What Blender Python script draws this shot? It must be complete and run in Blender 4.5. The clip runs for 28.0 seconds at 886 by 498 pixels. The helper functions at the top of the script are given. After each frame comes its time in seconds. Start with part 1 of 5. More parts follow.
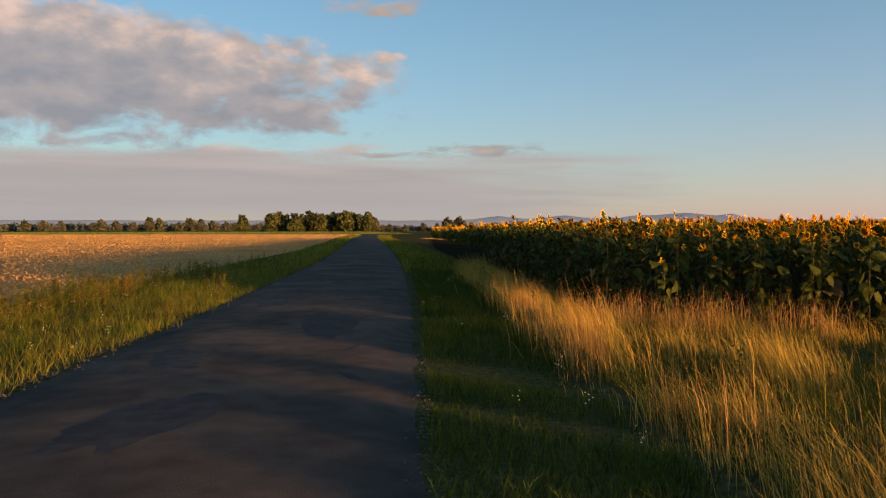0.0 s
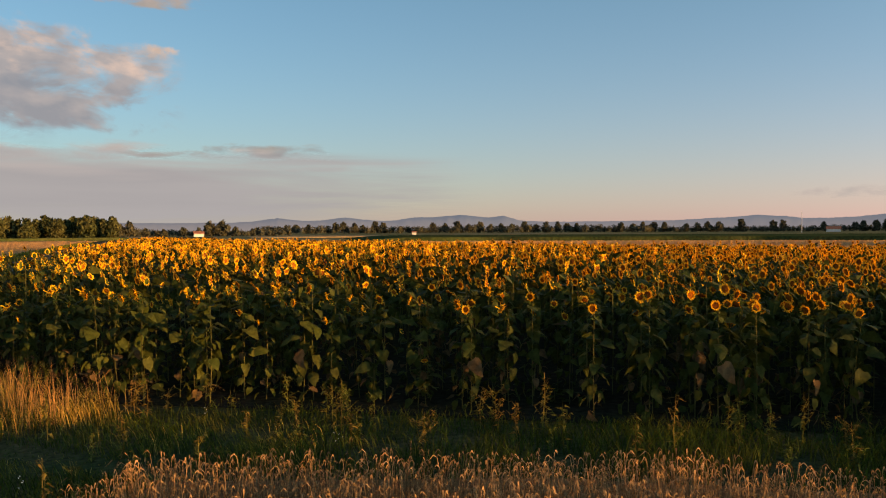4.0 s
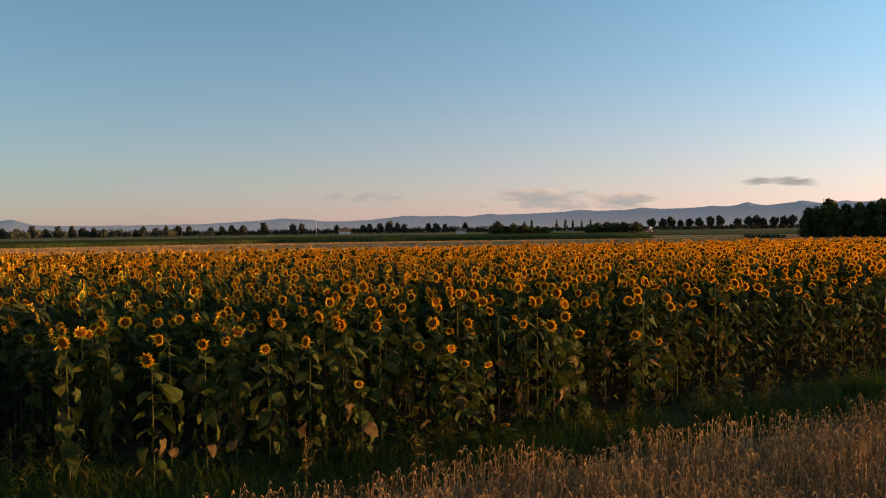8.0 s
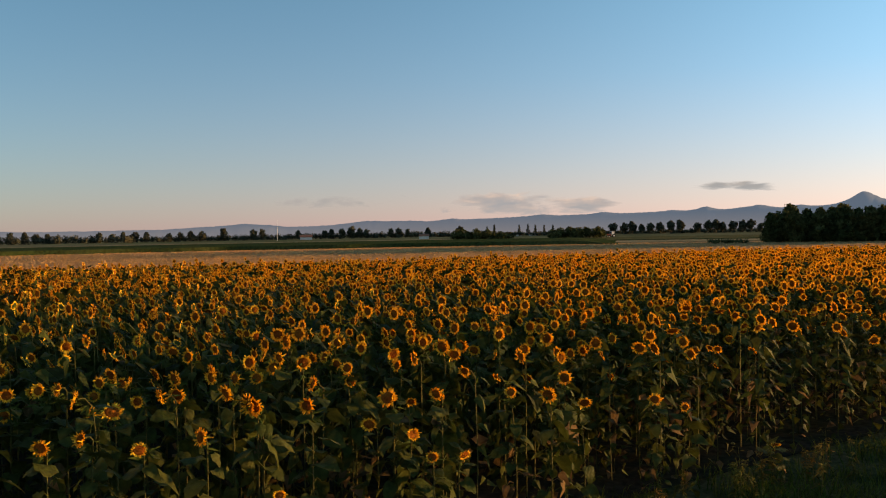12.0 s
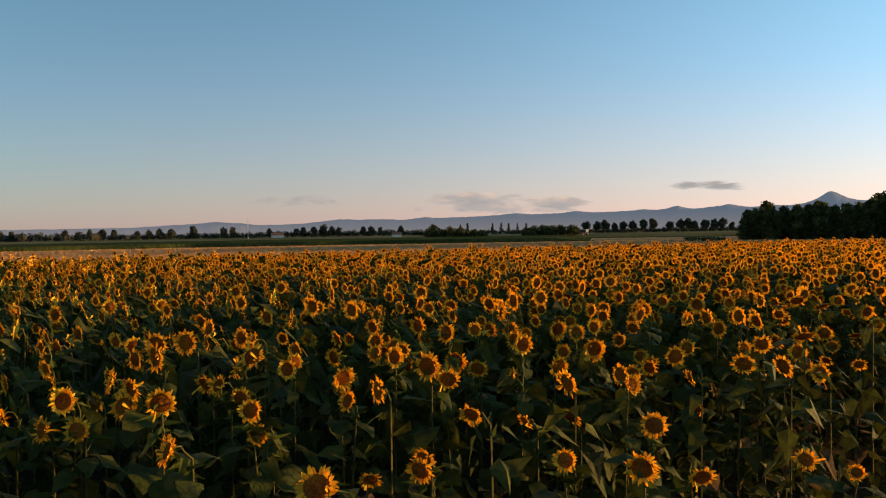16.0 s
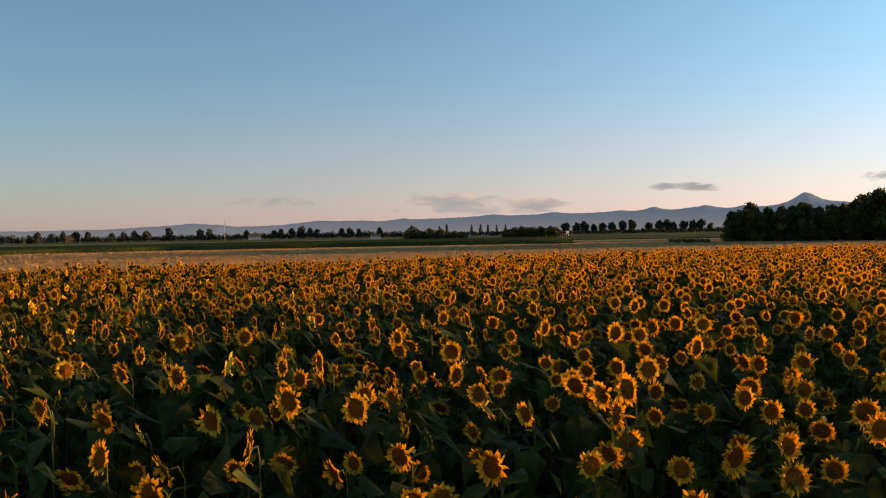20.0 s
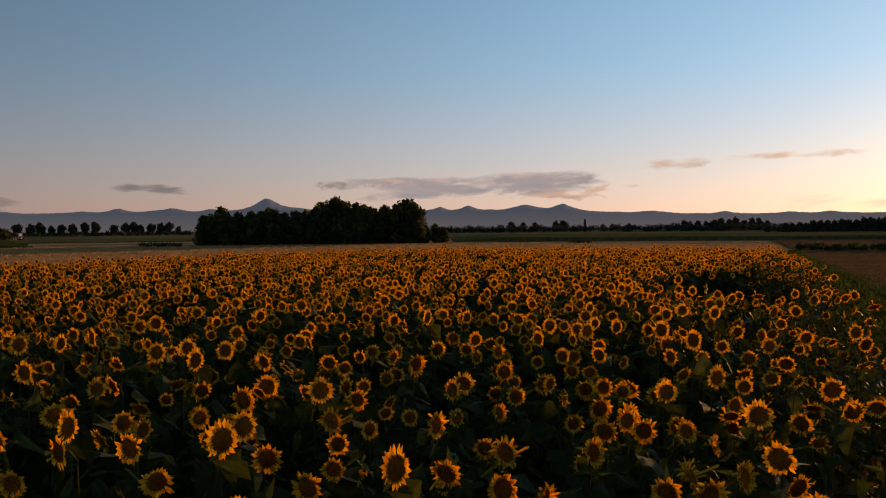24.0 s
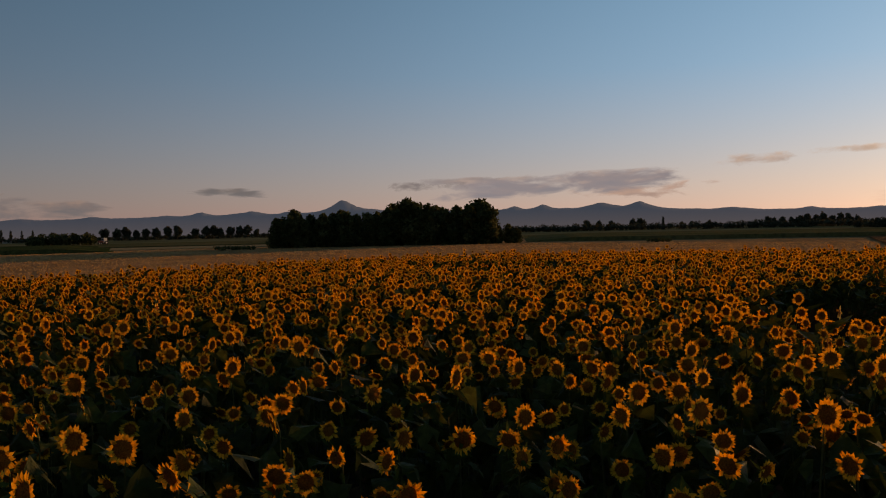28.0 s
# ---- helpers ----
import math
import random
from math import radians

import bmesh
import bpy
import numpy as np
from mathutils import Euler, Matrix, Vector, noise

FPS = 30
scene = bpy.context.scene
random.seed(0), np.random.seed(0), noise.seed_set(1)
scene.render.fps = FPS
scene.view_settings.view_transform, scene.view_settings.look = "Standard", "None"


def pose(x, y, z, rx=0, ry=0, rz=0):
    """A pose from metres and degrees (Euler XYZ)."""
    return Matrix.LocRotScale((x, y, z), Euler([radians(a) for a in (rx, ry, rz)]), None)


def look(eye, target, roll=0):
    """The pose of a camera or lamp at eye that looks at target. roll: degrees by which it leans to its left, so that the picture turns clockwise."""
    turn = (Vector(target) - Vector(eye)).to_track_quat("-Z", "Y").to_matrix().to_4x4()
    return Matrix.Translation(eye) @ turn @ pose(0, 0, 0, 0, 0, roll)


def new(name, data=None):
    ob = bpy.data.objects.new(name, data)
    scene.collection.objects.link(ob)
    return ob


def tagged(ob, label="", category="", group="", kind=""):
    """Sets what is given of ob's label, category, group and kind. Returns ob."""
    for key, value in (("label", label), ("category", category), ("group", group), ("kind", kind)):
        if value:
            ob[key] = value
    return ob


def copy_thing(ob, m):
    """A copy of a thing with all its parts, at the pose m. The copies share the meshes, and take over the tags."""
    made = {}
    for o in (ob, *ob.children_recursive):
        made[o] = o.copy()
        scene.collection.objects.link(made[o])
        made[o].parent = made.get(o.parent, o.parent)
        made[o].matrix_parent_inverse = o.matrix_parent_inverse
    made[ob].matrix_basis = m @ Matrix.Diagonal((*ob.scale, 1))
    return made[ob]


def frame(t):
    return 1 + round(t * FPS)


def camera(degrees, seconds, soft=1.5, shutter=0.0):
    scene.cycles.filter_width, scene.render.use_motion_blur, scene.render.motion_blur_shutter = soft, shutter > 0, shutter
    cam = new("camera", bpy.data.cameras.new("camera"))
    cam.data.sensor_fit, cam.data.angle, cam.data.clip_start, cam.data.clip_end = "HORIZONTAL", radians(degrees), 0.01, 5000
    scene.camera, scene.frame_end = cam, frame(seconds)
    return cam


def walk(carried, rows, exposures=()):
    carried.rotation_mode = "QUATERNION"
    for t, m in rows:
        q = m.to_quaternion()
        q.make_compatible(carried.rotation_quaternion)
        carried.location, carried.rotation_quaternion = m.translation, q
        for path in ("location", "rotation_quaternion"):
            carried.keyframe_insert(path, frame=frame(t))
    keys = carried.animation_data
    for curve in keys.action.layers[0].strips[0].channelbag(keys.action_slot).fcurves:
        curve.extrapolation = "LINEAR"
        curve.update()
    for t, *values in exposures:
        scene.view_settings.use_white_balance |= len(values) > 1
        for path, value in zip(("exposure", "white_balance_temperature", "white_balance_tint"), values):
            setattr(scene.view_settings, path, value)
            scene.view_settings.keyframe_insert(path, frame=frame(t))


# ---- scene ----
cam = camera(55.8, 28.0, soft=1.1)
PATH = [
    (0, (1.688, 0.349, 1.806), (1.748, 2.347, 1.757), 0),
    (0.5, (1.795, 0.321, 2.289), (1.83, 2.32, 2.244), -0.2),
    (1, (2.446, 0.228, 2.487), (2.458, 2.227, 2.44), -0.1),
    (1.5, (3.502, 0.172, 2.554), (3.5, 2.171, 2.505), -0.1),
    (2, (4.74, 0.183, 2.567), (4.719, 2.183, 2.521), -0.3),
    (2.5, (6.055, 0.405, 2.635), (6.449, 2.366, 2.586), -0.1),
    (3, (7.396, 0.497, 2.691), (7.826, 2.45, 2.643), 0),
    (3.5, (8.695, 0.457, 2.714), (9.13, 2.409, 2.668), -0.1),
    (5.5, (13.581, -0.507, 2.648), (14.929, 0.969, 2.594), -0.3),
    (6, (14.344, -0.977, 2.654), (15.762, 0.432, 2.601), -0.4),
    (6.5, (14.879, -1.353, 2.666), (16.325, 0.027, 2.615), -0.4),
    (7, (15.007, -1.468, 2.69), (16.471, -0.107, 2.638), -0.7),
    (7.5, (15.149, -1.443, 2.704), (16.622, -0.09, 2.656), -0.7),
    (8, (15.187, -1.438, 2.817), (16.669, -0.096, 2.77), -0.8),
    (8.5, (15.193, -1.458, 2.978), (16.684, -0.125, 2.932), -0.8),
    (9, (15.185, -1.488, 3.086), (16.683, -0.162, 3.042), -0.9),
    (9.5, (15.276, -1.404, 3.085), (16.778, -0.085, 3.04), -1),
    (10, (15.62, -1.089, 3.09), (17.129, 0.223, 3.051), -1),
    (10.5, (16.084, -0.686, 3.11), (17.602, 0.616, 3.074), -1),
    (11, (16.554, -0.254, 3.148), (18.084, 1.035, 3.112), -1),
    (11.5, (17.01, 0.133, 3.161), (18.544, 1.415, 3.125), -1),
    (12, (17.425, 0.522, 3.118), (18.966, 1.797, 3.081), -1),
    (12.5, (17.811, 0.9, 3.096), (19.356, 2.168, 3.06), -1),
    (14.5, (19.355, 2.354, 2.818), (20.921, 3.597, 2.779), -1),
    (15, (19.739, 2.642, 2.717), (21.309, 3.88, 2.676), -1),
    (15.5, (20.128, 2.931, 2.699), (21.705, 4.16, 2.658), -1),
    (16, (20.516, 3.202, 2.701), (22.097, 4.426, 2.66), -0.9),
    (16.5, (20.872, 3.5, 2.716), (22.458, 4.717, 2.676), -0.8),
    (17, (21.213, 3.8, 2.745), (22.804, 5.011, 2.704), -0.7),
    (17.5, (21.528, 4.083, 2.767), (23.123, 5.288, 2.727), -0.7),
    (18, (21.803, 4.353, 2.814), (23.403, 5.552, 2.773), -0.7),
    (18.5, (22.112, 4.638, 2.866), (23.713, 5.835, 2.825), -0.9),
    (19, (22.413, 4.978, 2.897), (24.019, 6.169, 2.857), -1.1),
    (19.5, (22.65, 5.324, 2.936), (24.258, 6.512, 2.896), -1),
    (20, (22.943, 5.748, 2.955), (24.555, 6.931, 2.916), -1),
    (20.5, (23.16, 6.206, 2.972), (24.8, 7.351, 2.933), -0.9),
    (22.5, (24.58, 7.406, 3.032), (26.558, 7.695, 2.981), -0.8),
    (23, (25.022, 7.594, 3.053), (27.021, 7.657, 2.998), -0.8),
    (23.5, (25.414, 7.727, 3.056), (27.413, 7.779, 3.006), -0.7),
    (24, (25.822, 7.812, 3.075), (27.821, 7.844, 3.027), -0.5),
    (24.5, (26.262, 7.872, 3.094), (28.26, 7.793, 3.042), -0.6),
    (25, (26.717, 7.845, 3.093), (28.714, 7.754, 3.041), -0.6),
    (25.5, (27.088, 7.805, 3.095), (29.085, 7.704, 3.043), -0.6),
    (26, (27.512, 7.758, 3.124), (29.508, 7.645, 3.069), -0.7),
    (26.5, (27.927, 7.717, 3.138), (29.902, 7.412, 3.082), -0.7),
    (27, (28.355, 7.667, 3.149), (30.329, 7.349, 3.093), -0.9),
    (27.5, (28.699, 7.598, 3.202), (30.671, 7.27, 3.142), -1),
    (28, (28.993, 7.537, 3.225), (30.982, 7.747, 3.179), -1.2),
]
walk(cam, [(t, look(eye, target, roll)) for t, eye, target, roll in PATH],
     [(0, 0.99, 8650, 15), (3, 0.97, 8600, 14), (7, 0.80, 8150, 8), (11, 0.74, 7800, 7), (20, 0.72, 7750, 7), (22.5, 0.02, 8050, 15), (25, -0.34, 8700, 19), (27, -0.50, 8700, 20), (28, -0.68, 8350, 18)])

# ---- light ----
SUN_AZ, SUN_EL = 131.0, 3.2
world = bpy.data.worlds.new("world")
scene.world = world
world.use_nodes = True
wn = world.node_tree.nodes
sky = wn.new("ShaderNodeTexSky")
sky.sky_type, sky.sun_disc = "NISHITA", False
sky.sun_elevation, sky.sun_rotation = radians(SUN_EL + 2.2), radians(SUN_AZ)
sky.air_density, sky.dust_density, sky.ozone_density = 1.0, 0.35, 3.4
wn["Background"].inputs["Strength"].default_value = 0.14
# the evening haze, which thins out with height, and the blue of the high air
wl = world.node_tree.links
way = wn.new("ShaderNodeTexCoord")
way_z = wn.new("ShaderNodeSeparateXYZ")
wl.new(way.outputs["Generated"], way_z.inputs[0])
up_only = wn.new("ShaderNodeMath")
up_only.operation = "MAXIMUM"
up_only.inputs[1].default_value = 0.0
thin_out = wn.new("ShaderNodeMath")
thin_out.operation = "MULTIPLY"
thin_out.inputs[1].default_value = -1 / 0.12
fall = wn.new("ShaderNodeMath")
fall.operation = "EXPONENT"
wl.new(way_z.outputs["Z"], up_only.inputs[0]), wl.new(up_only.outputs[0], thin_out.inputs[0]), wl.new(thin_out.outputs[0], fall.inputs[0])
haze = wn.new("ShaderNodeVectorMath")
haze.operation = "SCALE"
haze.inputs[0].default_value = (1.75, 0.58, 0.92)
thicker = wn.new("ShaderNodeMath")
thicker.operation = "MULTIPLY_ADD"
thicker.inputs[1].default_value, thicker.inputs[2].default_value = 1.30, 0.12
veil = wn.new("ShaderNodeMath")
veil.operation = "MULTIPLY"
wl.new(fall.outputs[0], veil.inputs[0]), wl.new(thicker.outputs[0], veil.inputs[1]), wl.new(veil.outputs[0], haze.inputs["Scale"])
hazy = wn.new("ShaderNodeVectorMath")
hazy.operation = "ADD"
clear = wn.new("ShaderNodeVectorMath")
clear.operation = "MULTIPLY"
clear.inputs[1].default_value = (0.70, 0.73, 0.82)
low_air = wn.new("ShaderNodeMath")
low_air.operation = "POWER"
low_air.inputs[1].default_value = 2.0
dimmed = wn.new("ShaderNodeMath")
dimmed.operation = "MULTIPLY_ADD"
dimmed.inputs[1].default_value, dimmed.inputs[2].default_value = -0.30, 1.0
seen = wn.new("ShaderNodeVectorMath")
seen.operation = "SCALE"
wl.new(fall.outputs[0], low_air.inputs[0]), wl.new(low_air.outputs[0], dimmed.inputs[0]), wl.new(dimmed.outputs[0], seen.inputs["Scale"])
wl.new(sky.outputs[0], clear.inputs[0]), wl.new(clear.outputs[0], seen.inputs[0]), wl.new(seen.outputs[0], hazy.inputs[0]), wl.new(haze.outputs[0], hazy.inputs[1])
high = wn.new("ShaderNodeVectorMath")
high.operation = "ADD"
wl.new(hazy.outputs[0], high.inputs[0])
# the lit layer of air ends towards the zenith, which is deep and dim at sundown
steep = wn.new("ShaderNodeMath")
steep.operation = "MULTIPLY"
steep.inputs[1].default_value = 1 / 0.48
fourth = wn.new("ShaderNodeMath")
fourth.operation = "POWER"
fourth.inputs[1].default_value = 4.0
over = wn.new("ShaderNodeMath")
over.operation = "ADD"
over.inputs[1].default_value = 1.0
fade = wn.new("ShaderNodeMath")
fade.operation = "DIVIDE"
fade.inputs[0].default_value = 1.0
wl.new(up_only.outputs[0], steep.inputs[0]), wl.new(steep.outputs[0], fourth.inputs[0]), wl.new(fourth.outputs[0], over.inputs[0]), wl.new(over.outputs[0], fade.inputs[1])
blue = wn.new("ShaderNodeVectorMath")
blue.operation = "SCALE"
blue.inputs[0].default_value = (0.115, 0.49, 0.69)
wl.new(fade.outputs[0], blue.inputs["Scale"]), wl.new(blue.outputs[0], high.inputs[1])
# the brighter air towards the sun
toward = wn.new("ShaderNodeVectorMath")
toward.operation = "DOT_PRODUCT"
toward.inputs[1].default_value = (math.sin(radians(SUN_AZ)), math.cos(radians(SUN_AZ)), 0.05)
half_way = wn.new("ShaderNodeMath")
half_way.operation = "MULTIPLY_ADD"
half_way.inputs[1].default_value, half_way.inputs[2].default_value = 0.5, 0.5
forward = wn.new("ShaderNodeMath")
forward.operation = "POWER"
forward.inputs[1].default_value = 5.0
wl.new(way.outputs["Generated"], toward.inputs[0]), wl.new(toward.outputs["Value"], half_way.inputs[0]), wl.new(half_way.outputs[0], forward.inputs[0]), wl.new(half_way.outputs[0], thicker.inputs[0])
bright = wn.new("ShaderNodeVectorMath")
bright.operation = "SCALE"
lift = wn.new("ShaderNodeMapRange")
lift.inputs["From Min"].default_value, lift.inputs["From Max"].default_value = 0.0, 0.18
hue = wn.new("ShaderNodeMix")
hue.data_type = "VECTOR"
hue.inputs["A"].default_value, hue.inputs["B"].default_value = (3.3, 2.75, 2.5), (1.05, 3.0, 5.0)
wl.new(up_only.outputs[0], lift.inputs["Value"]), wl.new(lift.outputs[0], hue.inputs["Factor"]), wl.new(hue.outputs["Result"], bright.inputs[0])
glow_fade = wn.new("ShaderNodeMath")
glow_fade.operation = "MULTIPLY"
wl.new(forward.outputs[0], glow_fade.inputs[0]), wl.new(fade.outputs[0], glow_fade.inputs[1]), wl.new(glow_fade.outputs[0], bright.inputs["Scale"])
whole = wn.new("ShaderNodeVectorMath")
whole.operation = "ADD"
wl.new(high.outputs[0], whole.inputs[0]), wl.new(bright.outputs[0], whole.inputs[1]), wl.new(whole.outputs[0], wn["Background"].inputs["Color"])
sun_dir = Vector((math.sin(radians(SUN_AZ)) * math.cos(radians(SUN_EL)), math.cos(radians(SUN_AZ)) * math.cos(radians(SUN_EL)), math.sin(radians(SUN_EL))))
sun = new("sun", bpy.data.lights.new("sun", "SUN"))
sun.data.energy, sun.data.angle, sun.data.color = 5.0, radians(2.0), (1.0, 0.58, 0.25)
sun.matrix_world = look(sun_dir * 200, (0, 0, 0))

# ---- materials ----


def mat(name, base, rough=0.8, noise_scale=4.0, amount=0.25, bump=0.0, bump_scale=40.0, second=None, second_scale=0.6, translucent=0.0, island=0.0, spec=0.3, pass_tint=(1, 1, 1)):
    """A surface of two colours mixed at a large scale, with finer grain, relief and, for leaves, light that passes through."""
    m = bpy.data.materials.new(name)
    m.use_nodes = True
    t, n = m.node_tree, m.node_tree.nodes
    b = n["Principled BSDF"]
    b.inputs["Roughness"].default_value = rough
    b.inputs["Specular IOR Level"].default_value = spec
    co = n.new("ShaderNodeNewGeometry")
    big = n.new("ShaderNodeTexNoise")
    big.inputs["Scale"].default_value, big.inputs["Detail"].default_value = second_scale, 5
    fine = n.new("ShaderNodeTexNoise")
    fine.inputs["Scale"].default_value, fine.inputs["Detail"].default_value = noise_scale, 6
    for x in (big, fine):
        t.links.new(co.outputs["Position"], x.inputs["Vector"])
    ramp = n.new("ShaderNodeMapRange")
    ramp.inputs["From Min"].default_value, ramp.inputs["From Max"].default_value = 0.38, 0.62
    t.links.new(big.outputs["Fac"], ramp.inputs["Value"])
    two = n.new("ShaderNodeMix")
    two.data_type = "RGBA"
    two.inputs["A"].default_value = (*base, 1)
    two.inputs["B"].default_value = (*(second or base), 1)
    t.links.new(ramp.outputs[0], two.inputs["Factor"])
    level = n.new("ShaderNodeMapRange")
    level.inputs["From Min"].default_value, level.inputs["From Max"].default_value = 0.3, 0.7
    level.inputs["To Min"].default_value, level.inputs["To Max"].default_value = 1 - amount, 1 + amount
    t.links.new(fine.outputs["Fac"], level.inputs["Value"])
    last = level.outputs[0]
    if island:
        spread = n.new("ShaderNodeMapRange")
        spread.inputs["To Min"].default_value, spread.inputs["To Max"].default_value = 1 - island, 1 + island
        t.links.new(co.outputs["Random Per Island"], spread.inputs["Value"])
        mul = n.new("ShaderNodeMath")
        mul.operation = "MULTIPLY"
        t.links.new(last, mul.inputs[0]), t.links.new(spread.outputs[0], mul.inputs[1])
        last = mul.outputs[0]
    out = n.new("ShaderNodeVectorMath")
    out.operation = "SCALE"
    t.links.new(two.outputs["Result"], out.inputs[0]), t.links.new(last, out.inputs["Scale"])
    t.links.new(out.outputs[0], b.inputs["Base Color"])
    if bump:
        grain = n.new("ShaderNodeTexNoise")
        grain.inputs["Scale"].default_value, grain.inputs["Detail"].default_value = bump_scale, 4
        t.links.new(co.outputs["Position"], grain.inputs["Vector"])
        bn = n.new("ShaderNodeBump")
        bn.inputs["Strength"].default_value, bn.inputs["Distance"].default_value = 1.0, bump
        t.links.new(grain.outputs["Fac"], bn.inputs["Height"]), t.links.new(bn.outputs[0], b.inputs["Normal"])
    if translucent:
        tr = n.new("ShaderNodeBsdfTranslucent")
        tint = n.new("ShaderNodeVectorMath")
        tint.operation = "MULTIPLY"
        tint.inputs[1].default_value = pass_tint
        t.links.new(out.outputs[0], tint.inputs[0]), t.links.new(tint.outputs[0], tr.inputs["Color"])
        mx = n.new("ShaderNodeMixShader")
        mx.inputs[0].default_value = translucent
        t.links.new(b.outputs[0], mx.inputs[1]), t.links.new(tr.outputs[0], mx.inputs[2])
        t.links.new(mx.outputs[0], n["Material Output"].inputs["Surface"])
    return m


PETAL = mat("petal", (0.87, 0.55, 0.048), 0.6, 30, 0.22, second=(0.83, 0.46, 0.034), second_scale=3, translucent=0.38, spec=0.05, island=0.36, pass_tint=(1, 0.56, 0.38))
DISC = mat("seed_disc", (0.20, 0.052, 0.009), 0.95, 120, 0.55, bump=0.006, bump_scale=150, second=(0.30, 0.095, 0.014), second_scale=9, spec=0.02)
LEAF = mat("sunflower_leaf", (0.042, 0.054, 0.010), 0.62, 14, 0.35, second=(0.066, 0.068, 0.014), second_scale=1.6, translucent=0.24, island=0.5, bump=0.012, bump_scale=30, spec=0.09)
STEM = mat("sunflower_stem", (0.060, 0.060, 0.018), 0.75, 20, 0.3, second=(0.10, 0.085, 0.028), translucent=0.0, island=0.35, spec=0.03)
WITHERED = mat("withered_leaf", (0.115, 0.072, 0.032), 0.8, 14, 0.35, second=(0.16, 0.10, 0.045), second_scale=2.0, translucent=0.25, island=0.4, bump=0.012, bump_scale=26, spec=0.02)
SEPAL = mat("sepal", (0.062, 0.080, 0.016), 0.7, 20, 0.25, translucent=0.3, island=0.3, spec=0.04)
DRY = mat("dry_grass", (0.56, 0.335, 0.076), 0.75, 6, 0.3, second=(0.34, 0.24, 0.048), second_scale=0.9, translucent=0.34, island=0.55, spec=0.02)
REDDRY = mat("seeding_grass", (0.50, 0.255, 0.095), 0.75, 6, 0.3, second=(0.36, 0.20, 0.060), second_scale=0.8, translucent=0.34, island=0.5, spec=0.02)
GRASS = mat("green_grass", (0.050, 0.078, 0.012), 0.7, 6, 0.3, second=(0.092, 0.098, 0.017), second_scale=0.9, translucent=0.35, island=0.5, spec=0.02)
VERGE = mat("verge_grass", (0.098, 0.125, 0.018), 0.7, 6, 0.3, second=(0.21, 0.165, 0.030), second_scale=1.1, translucent=0.4, island=0.5, spec=0.02)
WHEAT = mat("wheat_straw", (0.47, 0.265, 0.115), 0.7, 8, 0.25, second=(0.34, 0.19, 0.082), second_scale=1.3, translucent=0.3, island=0.4, spec=0.02)
FARWHEAT = mat("wheat_tops", (0.30, 0.150, 0.062), 0.9, 2, 0.2, second=(0.23, 0.12, 0.050), second_scale=0.12, translucent=0.2, island=0.10, spec=0.0)
STRAW = mat("cut_straw", (0.64, 0.35, 0.13), 0.8, 3, 0.22, second=(0.54, 0.295, 0.11), second_scale=0.12, translucent=0.3, island=0.15, spec=0.0)
WEED = mat("weed", (0.085, 0.112, 0.024), 0.75, 8, 0.3, second=(0.19, 0.12, 0.032), second_scale=1.0, translucent=0.3, island=0.4, spec=0.02)
ASPHALT = mat("asphalt", (0.050, 0.041, 0.036), 0.85, 3.0, 0.25, bump=0.012, bump_scale=70, second=(0.098, 0.072, 0.056), second_scale=0.5, spec=0.06)
GRAVEL = mat("road_edge_gravel", (0.10, 0.085, 0.07), 0.9, 25, 0.5, bump=0.02, bump_scale=60, second=(0.09, 0.08, 0.06), second_scale=2, spec=0.0)
DARKPATCH = mat("dark_patch", (0.027, 0.026, 0.029), 0.8, 6, 0.3, bump=0.006, bump_scale=90, second=(0.040, 0.037, 0.037), second_scale=1.2, spec=0.10)
BLOSSOM = mat("white_blossom", (0.75, 0.74, 0.66), 0.7, 20, 0.15, translucent=0.3, island=0.2)
SOIL = mat("field_soil", (0.038, 0.030, 0.020), 0.95, 8, 0.35, bump=0.03, bump_scale=12, second=(0.030, 0.030, 0.016), second_scale=1, spec=0.0)
TURF = mat("verge_soil", (0.055, 0.065, 0.025), 0.95, 10, 0.4, bump=0.04, bump_scale=14, second=(0.10, 0.08, 0.035), second_scale=0.8, spec=0.0)
STUBBLE = mat("stubble", (0.58, 0.305, 0.13), 0.95, 5, 0.3, bump=0.35, bump_scale=5, second=(0.46, 0.25, 0.105), second_scale=0.12, spec=0.0)
WHEATFIELD = mat("wheat_field", (0.26, 0.135, 0.060), 0.95, 6, 0.3, bump=0.25, bump_scale=7, second=(0.19, 0.10, 0.046), second_scale=0.3, spec=0.0)
FARLAND = mat("far_farmland", (0.16, 0.145, 0.06), 0.95, 0.02, 0.35, second=(0.24, 0.19, 0.09), second_scale=0.006, spec=0.0)
GREENCROP = mat("green_crop", (0.048, 0.066, 0.020), 0.85, 1.5, 0.35, bump=0.3, bump_scale=1.3, second=(0.075, 0.082, 0.028), second_scale=0.05, spec=0.0)
PALECROP = mat("pale_crop", (0.46, 0.30, 0.14), 0.9, 1.0, 0.25, bump=0.1, bump_scale=2, second=(0.38, 0.26, 0.12), second_scale=0.03, spec=0.0)
OLIVECROP = mat("olive_crop", (0.13, 0.115, 0.04), 0.9, 1.0, 0.3, bump=0.2, bump_scale=1.5, second=(0.19, 0.14, 0.055), second_scale=0.03, spec=0.0)
FOLIAGE = mat("foliage", (0.062, 0.072, 0.026), 0.8, 0.8, 0.4, second=(0.100, 0.096, 0.036), second_scale=0.15, translucent=0.25, island=0.45, spec=0.02)
